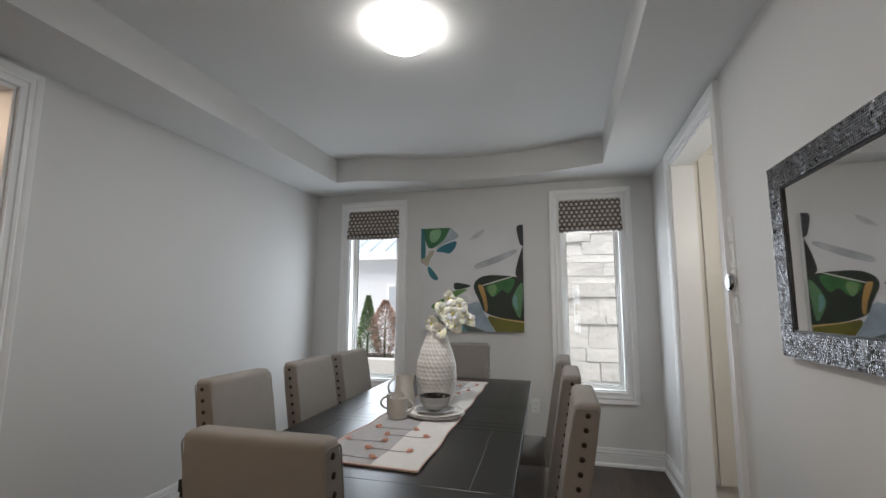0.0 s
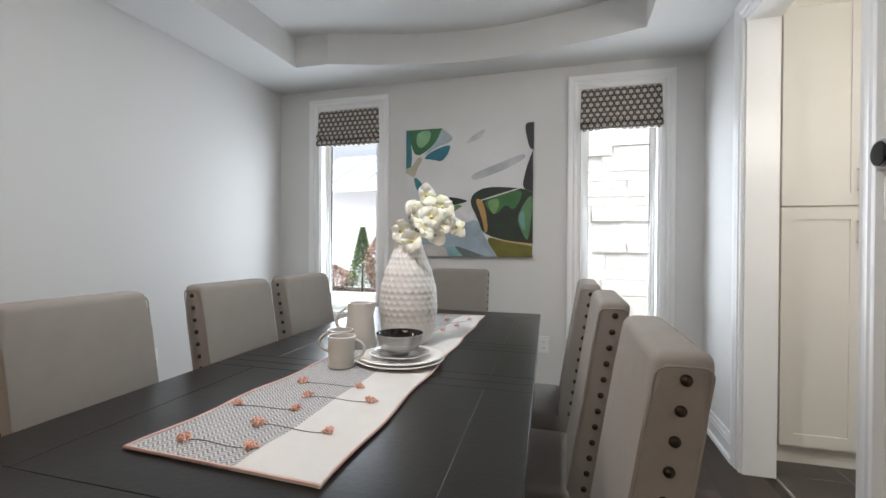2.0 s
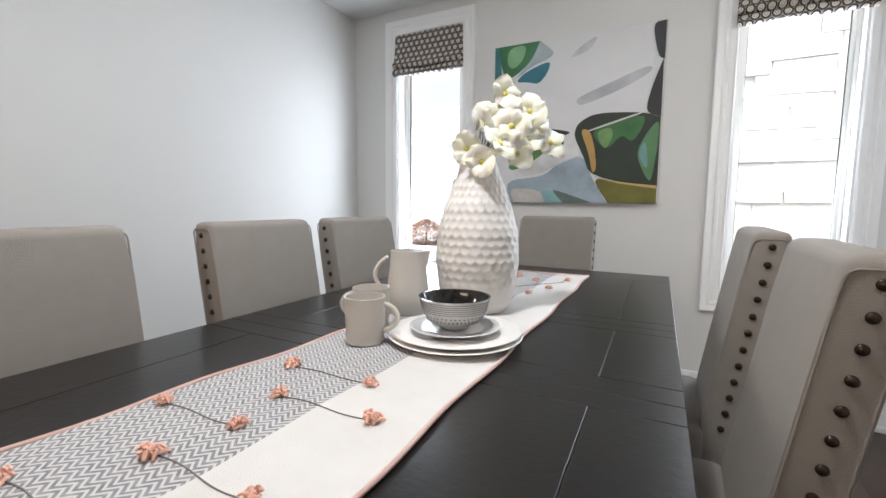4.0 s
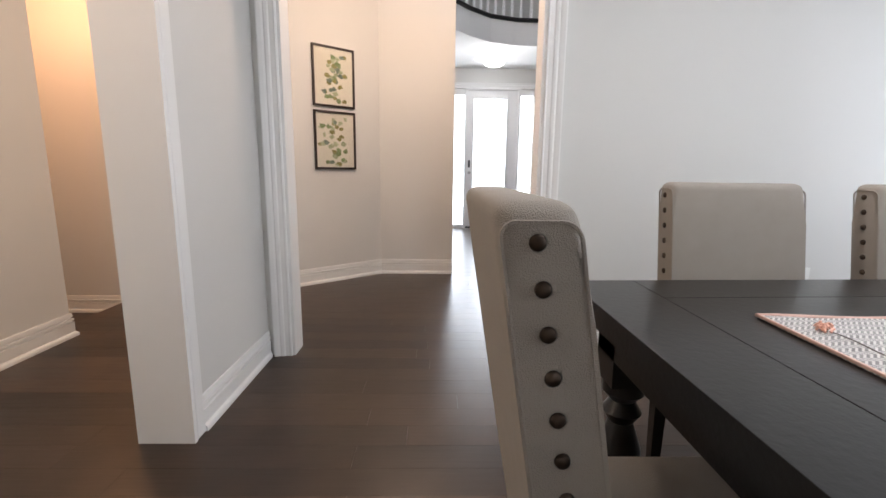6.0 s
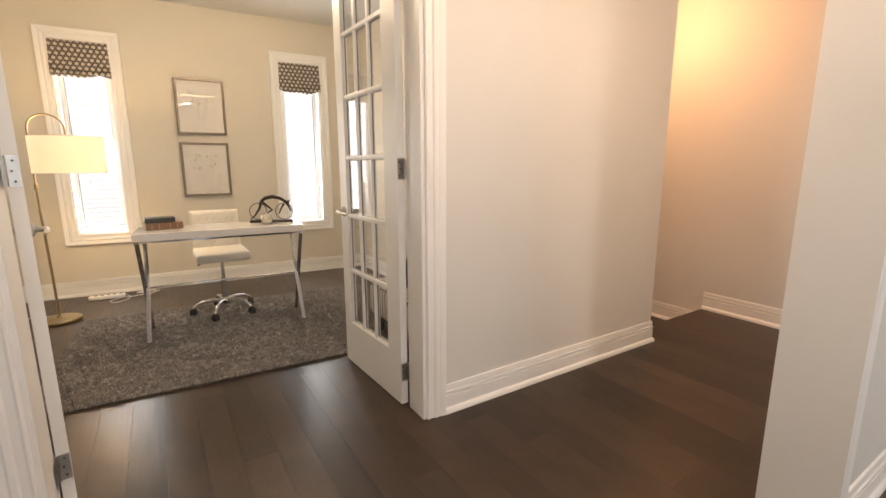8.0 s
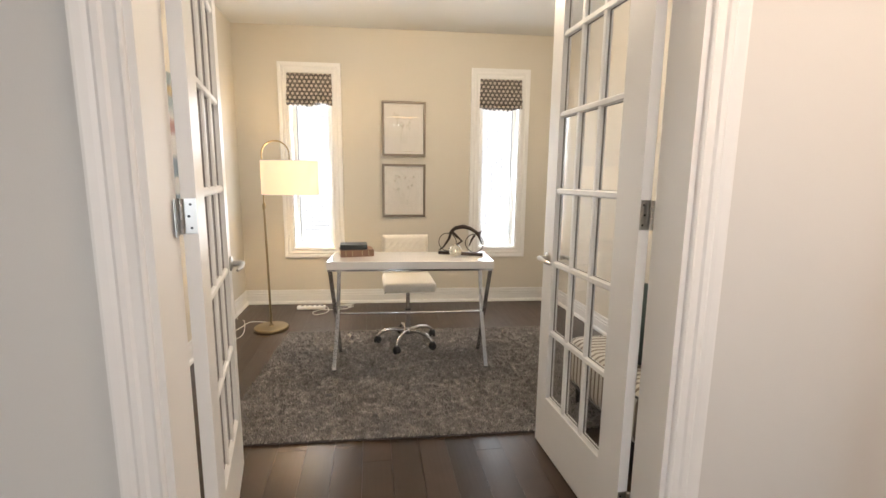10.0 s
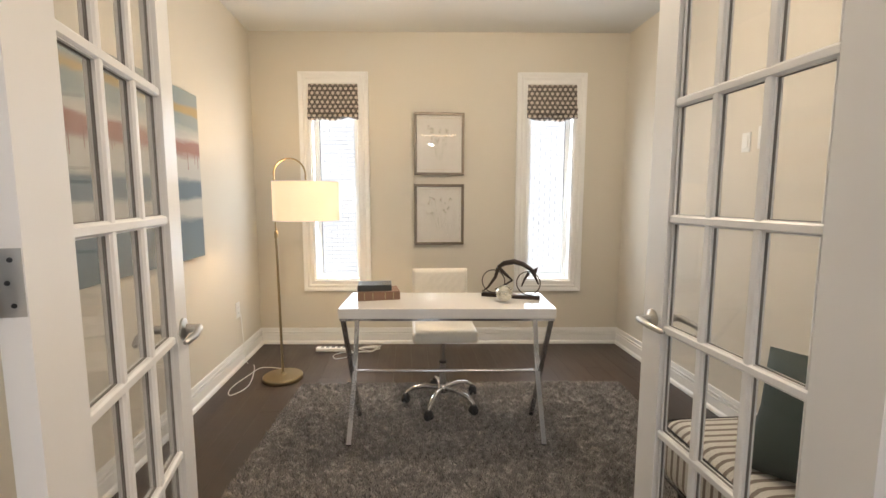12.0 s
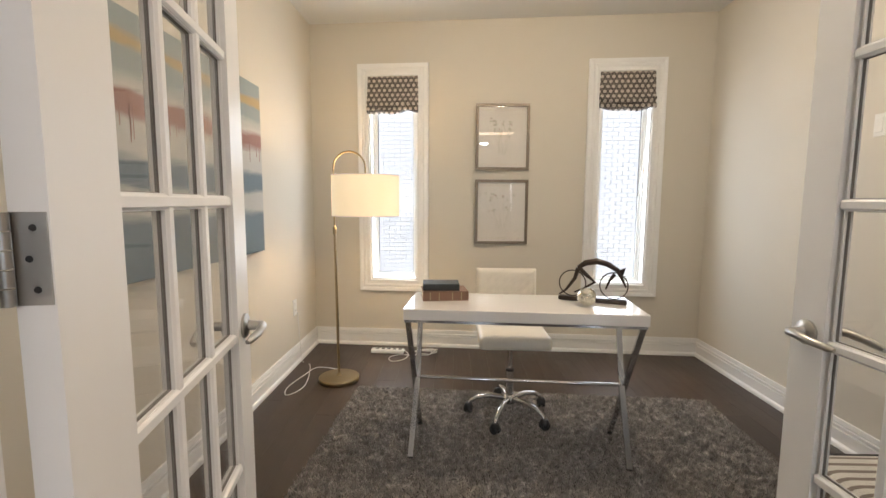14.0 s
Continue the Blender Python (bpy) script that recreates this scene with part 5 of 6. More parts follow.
ballm = material("crackled_mercury_glass", (0.62, 0.60, 0.52), 0.14, metal=0.75, vary=0.5, scale=60)
bn = ballm.node_tree
vor, bmp, tc = bn.nodes.new("ShaderNodeTexVoronoi"), bn.nodes.new("ShaderNodeBump"), bn.nodes.new("ShaderNodeTexCoord")
vor.inputs["Scale"].default_value = 75
bmp.inputs["Strength"].default_value, bmp.inputs["Distance"].default_value = 0.8, 0.004
bn.links.new(tc.outputs["Object"], vor.inputs["Vector"])
bn.links.new(vor.outputs["Distance"], bmp.inputs["Height"])
bn.links.new(bmp.outputs["Normal"], bn.nodes["Principled BSDF"].inputs["Normal"])
part("sphere", bm, ballm, ball, smooth=180)

BRONZE = material("dark_bronze", (0.045, 0.032, 0.025), 0.38, metal=0.6, vary=0.2, scale=30)
cy = thing("cyclist_sculpture", pose(0.02, -2.425, DZ, 0, 0, 157), "dark bronze stylised cyclist sculpture on a black base", "sculpture")
bm = boxes((-0.145, 0.145, -0.022, 0.022, 0, 0.018), bevel=0.002)
wheels = ((-0.088, 0.018 + 0.060, 0.058), (0.088, 0.018 + 0.060, 0.058))
for wx, wz, wr in wheels:
    tube([(wx + wr * math.cos(a * math.pi / 20), 0, wz + wr * math.sin(a * math.pi / 20)) for a in range(40)], 0.0028, 8, bm=bm, closed=True)
tube([(0.118, 0, 0.128), (0.100, 0, 0.148), (0.060, 0, 0.172), (0.015, 0, 0.183), (-0.035, 0, 0.172), (-0.065, 0, 0.150)], [0.0065, 0.0103, 0.0122, 0.0140, 0.0131, 0.0094], 10, bm=bm)
tube([(0.100, 0, 0.146), (0.118, 0, 0.118), (0.138, 0, 0.075)], [0.0094, 0.0075, 0.0038], 8, bm=bm)
tube([(0.112, 0, 0.140), (0.128, 0, 0.158), (0.122, 0, 0.128)], [0.0103, 0.0094, 0.0038], 8, bm=bm)
tube([(-0.062, 0, 0.150), (-0.030, 0, 0.120), (0.008, 0, 0.088), (-0.040, 0, 0.055), (-0.080, 0, 0.036)], [0.0103, 0.0094, 0.0075, 0.0056, 0.0029], 8, bm=bm)
tube([(-0.065, 0, 0.148), (-0.078, 0, 0.100), (-0.115, 0, 0.045), (-0.145, 0, 0.022)], [0.0103, 0.0084, 0.0056, 0.0029], 8, bm=bm)
tube([(0.090, 0, 0.130), (0.070, 0, 0.100), (0.055, 0, 0.060)], [0.0084, 0.0056, 0.0038], 8, bm=bm)
part("figure", bm, BRONZE, cy, smooth=50)


# framed drawings between the windows
def framed(name, m, w, h, fw, frame_mat, art_mat, label, mat_w=0.0, cat="framed picture"):
    """Local y points out of the wall; the centre of the picture at the origin."""
    t = thing(name, m, label, cat)
    for a, b, c, d in ((-w / 2, w / 2, -h / 2, -h / 2 + fw), (-w / 2, w / 2, h / 2 - fw, h / 2), (-w / 2, -w / 2 + fw, -h / 2 + fw, h / 2 - fw), (w / 2 - fw, w / 2, -h / 2 + fw, h / 2 - fw)):
        part("frame_side", boxes((a, b, 0.001, 0.022, c, d), bevel=0.002), frame_mat, t)
    part("sheet", boxes((-w / 2 + fw, w / 2 - fw, 0.004, 0.008, -h / 2 + fw, h / 2 - fw)), art_mat, t)
    p = part("glass_front", boxes((-w / 2 + fw, w / 2 - fw, 0.013, 0.015, -h / 2 + fw, h / 2 - fw)), GLASS, t)
    p.visible_shadow = False
    return t


PEWTER = material("taupe_metallic_frame", (0.20, 0.165, 0.125), 0.4, metal=0.4, vary=0.2, scale=60)
PAPER = material("ivory_paper", (0.72, 0.69, 0.65), 0.85, vary=0.03)
GOLDLEAF = material("pale_gold_line", (0.55, 0.45, 0.28), 0.5)
for n, zc in enumerate((1.692, 1.115)):
    f = framed("framed_drawing", SKEW @ pose(0.271, OFF_Y + 0.014, zc, 0, 0, 3.8), 0.414, 0.505, 0.022, PEWTER, PAPER, "taupe framed faint botanical drawing of " + ("tall stems" if n == 0 else "clustered flowers"))
    rng = random.Random(30 + n)
    inks = [material("faint_grey_ink", (0.50, 0.49, 0.44), 0.9), material("faint_green_ink", (0.48, 0.48, 0.38), 0.9), material("faint_rose_ink", (0.52, 0.42, 0.38), 0.9)]
    for i in range(13 if n == 0 else 11):
        x0, x1 = rng.uniform(-0.03, 0.03), rng.uniform(-0.10, 0.10)
        zt = rng.uniform(0.02, 0.15)
        pts = [(x0, 0.0084, -0.13), ((x0 + x1) / 2 + rng.uniform(-0.02, 0.02), 0.0084, (zt - 0.13) / 2), (x1, 0.0084, zt)]
        part("ink_stem", tube(pts, 0.0007, 4), inks[i % 2], f)
        for q in range(4):
            bm = bmesh.new()
            c = Vector((x1 + rng.uniform(-0.012, 0.012), 0.0085, zt + rng.uniform(-0.03, 0.01)))
            bmesh.ops.create_circle(bm, cap_ends=True, segments=9, radius=rng.uniform(0.003, 0.008), matrix=Matrix.Translation(c) @ Matrix.Rotation(radians(90), 4, "X"))
            part("ink_bloom", bm, inks[(i + q) % 3], f)
    for a, b, c, d in ((-0.165, 0.165, -0.207, -0.2055), (-0.165, 0.165, 0.2055, 0.207)):
        part("gold_line", boxes((a, b, 0.0082, 0.0086, c, d)), GOLDLEAF, f)


def banded(name, bands, low, high, axis="Z"):
    """A washed canvas in level bands: rows of (height share, colour)."""
    m = material(name, (0.5, 0.5, 0.5), 0.7, bump=0.4, bump_scale=40)
    n, l = m.node_tree.nodes, m.node_tree.links
    co, sep, mr, ramp, nz, add = (n.new("ShaderNode" + k) for k in ("TexCoord", "SeparateXYZ", "MapRange", "ValToRGB", "TexNoise", "Math"))
    mp = n.new("ShaderNodeMapping")
    mp.inputs["Scale"].default_value = (2.0, 2.0, 9.0)
    nz.inputs["Scale"].default_value, nz.inputs["Detail"].default_value = 2.2, 8
    l.new(co.outputs["Object"], sep.inputs[0])
    l.new(co.outputs["Object"], mp.inputs["Vector"])
    l.new(mp.outputs["Vector"], nz.inputs["Vector"])
    add.operation = "MULTIPLY_ADD"
    add.inputs[1].default_value = 0.075
    l.new(nz.outputs["Fac"], add.inputs[0])
    l.new(sep.outputs[axis], add.inputs[2])
    mr.inputs["From Min"].default_value, mr.inputs["From Max"].default_value = low + 0.037, high + 0.037
    l.new(add.outputs[0], mr.inputs["Value"])
    l.new(mr.outputs["Result"], ramp.inputs["Fac"])
    el = ramp.color_ramp.elements
    while len(el) < len(bands):
        el.new(0.5)
    for e, (p, c) in zip(el, bands):
        e.position, e.color = p, (*c, 1)
    l.new(ramp.outputs["Color"], n["Principled BSDF"].inputs["Base Color"])
    return m


CREAMW, BLUE, TEAL, RUST, GOLD = (0.50, 0.49, 0.46), (0.14, 0.185, 0.22), (0.25, 0.30, 0.31), (0.29, 0.15, 0.125), (0.40, 0.30, 0.15)
art = banded("washed_horizon_paint", [(0.0, BLUE), (0.23, BLUE), (0.27, CREAMW), (0.35, CREAMW), (0.38, BLUE), (0.46, BLUE), (0.50, CREAMW), (0.60, CREAMW), (0.64, RUST), (0.70, RUST), (0.73, CREAMW), (0.80, TEAL), (0.86, TEAL), (0.88, GOLD), (0.905, GOLD), (0.93, TEAL), (1.0, TEAL)], 0.89, 1.84)
cv = thing("abstract_canvas", pose(0, 0, 0), "wide abstract canvas of blue, cream and rust bands", "painting")
part("canvas", boxes((OXR - 0.036, OXR - 0.001, -3.05, -1.72, 0.90, 1.84), bevel=0.002), art, cv)
rng = random.Random(6)
for i in range(26):
    y = rng.uniform(-3.02, -1.75)
    z1 = 0.89 + 0.95 * 0.64
    part("paint_drip", boxes((OXR - 0.0368, OXR - 0.0358, y - 0.002, y + 0.002, z1 - rng.uniform(0.03, 0.11), z1 + 0.02)), material("rust_paint", RUST, 0.5) if i == 0 else bpy.data.materials["rust_paint"], cv)

# striped pouf and dark green jar in the corner
def striped():
    m = banded("striped_cotton", [(0, (0.62, 0.60, 0.54)), (1.0, (0.62, 0.60, 0.54))], 0, 1)
    n, l = m.node_tree.nodes, m.node_tree.links
    co, sep = n.new("ShaderNodeTexCoord"), n.new("ShaderNodeSeparateXYZ")
    w1, w2, mx, mul, add, gt = (n.new("ShaderNodeMath") for _ in range(6))
    mix = n.new("ShaderNodeMix")
    l.new(co.outputs["Object"], sep.inputs[0])
    mul.operation, mul.inputs[1].default_value = "MULTIPLY", 27.0
    l.new(sep.outputs["Y"], mul.inputs[0])
    w1.operation = "FRACT"
    l.new(mul.outputs[0], w1.inputs[0])
    gt.operation, gt.inputs[1].default_value = "GREATER_THAN", 0.62
    l.new(w1.outputs[0], gt.inputs[0])
    mix.data_type = "RGBA"
    mix.inputs["A"].default_value, mix.inputs["B"].default_value = (0.60, 0.58, 0.53, 1), (0.19, 0.155, 0.13, 1)
    l.new(gt.outputs[0], mix.inputs["Factor"])
    l.new(mix.outputs["Result"], n["Principled BSDF"].inputs["Base Color"])
    return m


pf = thing("ottoman", pose(-0.86, -1.52, 0), "wide low ottoman in cream and dark striped cotton", "ottoman")
part("cushion", rounded(-0.39, 0.39, -0.36, 0.36, 0.13, 0.385, 0.06, 4), striped(), pf, smooth=60)
for z in (0.155, 0.36):
    part("piping", tube([(x, y, z) for x, y in [(cx_ + 0.058 * math.cos(radians(a)), cy_ + 0.058 * math.sin(radians(a))) for cx_, cy_, a0 in ((0.334, 0.304, 0), (-0.334, 0.304, 90), (-0.334, -0.304, 180), (0.334, -0.304, 270)) for a in range(a0, a0 + 91, 30)]], 0.0045, 6, closed=True), BLACK, pf, smooth=60)
for x in (-0.32, 0.32):
    for y in (-0.29, 0.29):
        part("leg", lathe([(0.016, 0), (0.024, 0.135)], 14), EBONY, pf, smooth=40, at=pose(x, y, 0))
pl = thing("cushion", pose(-0.74, -1.42, 0.565, 58, 0, 125), "dark green square cushion standing on the striped ottoman", "cushion")
bm = bmesh.new()
n_ = 20
top_, bot_ = [], []
for j in range(n_ + 1):
    ra, rb = [], []
    for i in range(n_ + 1):
        u, v = i / n_ * 2 - 1, j / n_ * 2 - 1
        k = (max(0.0, 1 - u * u) * max(0.0, 1 - v * v)) ** 0.45
        pin = 1 - 0.06 * (1 - abs(u * v))
        ra.append(bm.verts.new((u * 0.205 * pin, v * 0.205 * pin, 0.095 * k + 0.002)))
        rb.append(bm.verts.new((u * 0.205 * pin, v * 0.205 * pin, -0.095 * k - 0.002)))
    top_.append(ra), bot_.append(rb)
for j in range(n_):
    for i in range(n_):
        bm.faces.new((top_[j][i], top_[j][i + 1], top_[j + 1][i + 1], top_[j + 1][i]))
        bm.faces.new((bot_[j][i], bot_[j + 1][i], bot_[j + 1][i + 1], bot_[j][i + 1]))
    bm.faces.new((top_[j][0], top_[j + 1][0], bot_[j + 1][0], bot_[j][0]))
    bm.faces.new((top_[j][n_], bot_[j][n_], bot_[j + 1][n_], top_[j + 1][n_]))
for i in range(n_):
    bm.faces.new((top_[0][i], bot_[0][i], bot_[0][i + 1], top_[0][i + 1]))
    bm.faces.new((top_[n_][i], top_[n_][i + 1], bot_[n_][i + 1], bot_[n_][i]))
bmesh.ops.recalc_face_normals(bm, faces=bm.faces[:])
part("cover", bm, material("dark_green_velvet", (0.030, 0.048, 0.046), 0.8, vary=0.3, scale=8), pl, smooth=60)

# ---- foyer ----
FX = -7.15
fd = tagged(new("front_door"), "white front door with a tall bright glass lite and two panels", "door", kind="structure")
GX = FX - 0.05
part("door_leaf", boxes((GX - 0.022, GX + 0.022, 1.985, 2.825, 0.02, 0.64), (GX - 0.022, GX + 0.022, 1.985, 2.825, 2.18, 2.325), (GX - 0.022, GX + 0.022, 1.985, 2.09, 0.64, 2.18), (GX - 0.022, GX + 0.022, 2.65, 2.825, 0.64, 2.18)), TRIM, fd)
p = part("glass_lite", boxes((GX - 0.004, GX + 0.004, 2.09, 2.65, 0.64, 2.18)), GLASS, fd, "clear glass lite")
p.visible_shadow = False
part("lite_frame", boxes((GX + 0.0225, GX + 0.034, 2.065, 2.095, 0.61, 2.21), (GX + 0.0225, GX + 0.034, 2.645, 2.675, 0.61, 2.21), (GX + 0.0225, GX + 0.034, 2.095, 2.645, 0.61, 0.64), (GX + 0.0225, GX + 0.034, 2.095, 2.645, 2.18, 2.21), bevel=0.004), TRIM, fd)
for z0, z1 in ((0.40, 0.56), (0.14, 0.34)):
    part("raised_panel", boxes((GX + 0.0225, GX + 0.030, 2.12, 2.69, z0, z1), bevel=0.006), TRIM, fd)
part("lock_plate", boxes((GX + 0.0225, GX + 0.032, 2.01, 2.045, 1.05, 1.17), bevel=0.003), BLACK, fd, "black keypad lock")
part("knob", lathe([(0.024, 0), (0.024, 0.006), (0.012, 0.01), (0.012, 0.035), (0.026, 0.045), (0.024, 0.062), (0, 0.066)], 20, m=Matrix.Rotation(radians(90), 4, "Y")), NICKEL, fd, smooth=50, at=pose(GX + 0.023, 2.03, 0.96))
part("door_sweep", boxes((GX - 0.02, GX + 0.03, 1.985, 2.825, 0.004, 0.03)), BLACK, fd, "black threshold strip")
ff = tagged(new("front_door_frame"), "white front door frame with two glazed sidelights", kind="structure")
part("frame_post", boxes((FX - 0.14, FX + 0.012, 1.94, 1.982, 0, 2.34), (FX - 0.14, FX + 0.012, 2.828, 2.87, 0, 2.34), (FX - 0.14, FX + 0.012, 1.64, 1.69, 0, 2.34), (FX - 0.14, FX + 0.012, 3.09, 3.14, 0, 2.34)), TRIM, ff)
part("frame_head", boxes((FX - 0.14, FX + 0.013, 1.982, 2.828, 2.328, 2.34)), TRIM, ff)
for y0, y1 in ((1.69, 1.94), (2.87, 3.09)):
    part("sidelight_rail", boxes((GX - 0.02, GX + 0.02, y0, y1, 0, 0.06), (GX - 0.02, GX + 0.02, y0, y1, 2.24, 2.34)), TRIM, ff)
    p = part("sidelight_pane", boxes((GX - 0.003, GX + 0.003, y0, y1, 0.06, 2.24)), GLASS, ff)
    p.visible_shadow = False
    for k in range(5):
        part("blind_slat", boxes((GX + 0.024, GX + 0.046, y0 + 0.004, y1 - 0.004, 2.225 - k * 0.028, 2.228 - k * 0.028)), TRIM, ff)
for k in range(4):
    part("blind_slat", boxes((GX + 0.036, GX + 0.056, 2.10, 2.64, 2.165 - k * 0.026, 2.168 - k * 0.026)), TRIM, fd)
casing(FACE_E(FX), 1.64, 3.14, 0, 2.34, name="casing_front_door")
dome_light("ceiling_light", -6.55, 2.33, 2.66, 0.17, glowing("softly_lit_opal_glass", (1.0, 0.97, 0.93), 3.0))
wall_plate("outlet", pose(FX, 0, 0, 0, 0, -90), -3.45, 1.15, "white switch plate beside the front door", "switch")

# landing balustrade above the foyer
bal = thing("landing_balustrade", pose(0, 0, 0), "white balusters on a black curved shoe rail", "balustrade")
crv = [Vector((x, y, 0)) for x, y in edge[1:-1]]
dense = []
for a, b in zip(crv, crv[1:]):
    for i in range(6):
        dense.append(a.lerp(b, i / 6))
part("shoe_rail", tube([(v.x + 0.02, v.y, 2.975) for v in dense], 0.028, 8), EBONY, bal, smooth=60)
part("handrail", tube([(v.x + 0.02, v.y, 3.88) for v in dense], 0.03, 8), EBONY, bal, smooth=60)
post = None
for v in dense[1::2]:
    at = pose(v.x + 0.02, v.y, 3.0)
    if post is None:
        post = part("baluster", lathe([(0.020, 0), (0.020, 0.12), (0.013, 0.16), (0.017, 0.40), (0.012, 0.70), (0.018, 0.74), (0.018, 0.87)], 10), TRIM, bal, smooth=40, at=at)
    else:
        linked(post, at)

# pictures on the slanted hall wall
DARKFRAME = material("dark_brown_frame", (0.03, 0.02, 0.016), 0.4)
MATB = material("pale_mat_board", (0.68, 0.65, 0.56), 0.9)
wash = [material("green_wash", (0.20, 0.27, 0.12), 0.8, vary=0.5, scale=25), material("pale_green_wash", (0.38, 0.42, 0.27), 0.8, vary=0.4, scale=25), material("olive_wash", (0.27, 0.25, 0.09), 0.8, vary=0.5, scale=25), material("grey_green_wash", (0.17, 0.22, 0.17), 0.8, vary=0.4, scale=25)]
dv = Vector((-3.665 + 2.955, 0.93 - 0.07, 0)).normalized()
ang = math.degrees(math.atan2(dv.y, dv.x)) - 180
cpos = Vector((-2.955, 0.07, 0)) + dv * 0.66
for n, zc in enumerate((1.757, 1.238)):
    f = framed("framed_print", pose(cpos.x + dv.y * 0.001, cpos.y - dv.x * 0.001, zc, 0, 0, ang), 0.385, 0.485, 0.016, DARKFRAME, MATB, "dark framed botanical print in soft greens")
    rng = random.Random(50 + n)
    for i in range(44):
        bm = bmesh.new()
        cx_, cz_ = rng.gauss(0, 0.065), rng.uniform(-0.20, 0.19)
        if abs(cx_) > 0.14:
            continue
        nv = rng.randint(6, 10)
        ring = [bm.verts.new((cx_ + rng.uniform(0.012, 0.034) * math.cos(6.283 * q / nv), 0.0081 + i * 0.00008, cz_ + rng.uniform(0.010, 0.026) * math.sin(6.283 * q / nv))) for q in range(nv)]
        bm.faces.new(ring)
        part("leaf_wash", bm, wash[rng.randrange(4)], f)

wall_plate("outlet", pose(0, -1.75, 0), -2.62, 0.20, "white outlet low on the stairwell wall", "outlet")

# ---- pantry ----
IVORY = material("ivory_cabinet_paint", (0.77, 0.74, 0.68), 0.4, vary=0.02)
cab = thing("pantry_cabinet", pose(1.62, 4.08, 0), "tall ivory shaker pantry cabinet with bar handles", "cabinet")
part("carcass", boxes((0, 0.80, 0.02, 0.44, 0.10, 2.42)), IVORY, cab)
part("toe_kick", boxes((0.0, 0.80, 0.05, 0.40, 0.0, 0.099)), IVORY, cab)
part("crown", boxes((-0.015, 0.80, -0.02, 0.44, 2.421, 2.50), bevel=0.01), IVORY, cab)
for z0, z1, hz in ((0.105, 1.325, 1.20), (1.333, 2.41, 1.46)):
    for x0, x1, hx in ((0.045, 0.40, 0.366), (0.404, 0.80, 0.445)):
        dr = new("door")
        dr.parent = cab
        f = 0.062
        part("door_rail", boxes((x0, x1, 0.0, 0.019, z0, z0 + f), (x0, x1, 0.0, 0.019, z1 - f, z1), (x0, x0 + f, 0.0, 0.019, z0 + f, z1 - f), (x1 - f, x1, 0.0, 0.019, z0 + f, z1 - f)), IVORY, dr)
        part("door_panel", boxes((x0 + f, x1 - f, 0.008, 0.018, z0 + f, z1 - f)), IVORY, dr)
        part("handle", tube([(hx, 0.0, hz - 0.05), (hx, -0.025, hz - 0.05), (hx, -0.028, hz - 0.0), (hx, -0.025, hz + 0.05), (hx, 0.0, hz + 0.05)], 0.004, 8), NICKEL, dr, "brushed bar handle", smooth=60)
        part("handle_bar", tube([(hx, -0.028, hz - 0.075), (hx, -0.028, hz + 0.075)], 0.005, 8), NICKEL, dr, smooth=60)
TILE = material("dark_grey_floor_tile", (0.085, 0.072, 0.062), 0.35, vary=0.2, scale=6, rand=0.12)
tf = tagged(new("floor_pantry"), "dark grey square tiles with pale grout", kind="structure")
part("grout", boxes((XR + 0.145, 2.46, 2.0, 4.55, -0.012, -0.003)), material("pale_grout", (0.35, 0.32, 0.28), 0.9), tf)
me = None
for i in range(3):
    for j in range(8):
        x, y = XR + 0.15 + 0.005 + i * 0.325 + 0.16, 2.0 + j * 0.325 + 0.165
        at = pose(min(x, 2.40), y, 0)
        if me is None:
            me = part("tile", boxes((-0.160, 0.160, -0.160, 0.160, -0.010, 0.0), bevel=0.002), TILE, tf, at=at)
        elif y < 4.45:
            linked(me, at)
# added unseen fill in mid-air that brightens the cabinet and tiles
lamp("pantry_lamp", "POINT", (1.98, 2.7, 1.9), 15, (1.0, 0.93, 0.82), 0.12)

# ---- outside ----
STONE = material("pale_limestone", (0.68, 0.67, 0.64), 0.85, vary=0.12, scale=5, bump=0.8, bump_scale=30, rand=0.10)
for node in STONE.node_tree.nodes:
    if node.type == "BUMP":
        node.inputs["Distance"].default_value, node.inputs["Strength"].default_value = 0.03, 0.7
    elif node.type == "TEX_NOISE" and abs(node.inputs["Scale"].default_value - 30) < 1:
        node.inputs["Scale"].default_value = 9
BRICK = material("white_painted_brick", (0.72, 0.73, 0.75), 0.8, vary=0.08, scale=8, bump=0.6, bump_scale=40, rand=0.05)
MORTAR = material("pale_mortar", (0.84, 0.84, 0.84), 0.9)
ground = tagged(part("ground", boxes((-60, 60, -60, 60, -1.9, -1.7)), material("pale_concrete_ground", (0.6, 0.59, 0.57), 0.9, vary=0.15, scale=0.6)), "pale concrete and gravel ground round the house", kind="structure")
NBY = 6.3
nb = thing("stone_house", pose(0, 0, -1.7), "neighbouring house wall of rough pale stone blocks", "house")
part("wall", boxes((0.35, 4.6, NBY + 0.010, NBY + 0.4, 0, 7.0)), MORTAR, nb)
rng = random.Random(12)
z = 1.0
n_st = 0
stones = bmesh.new()
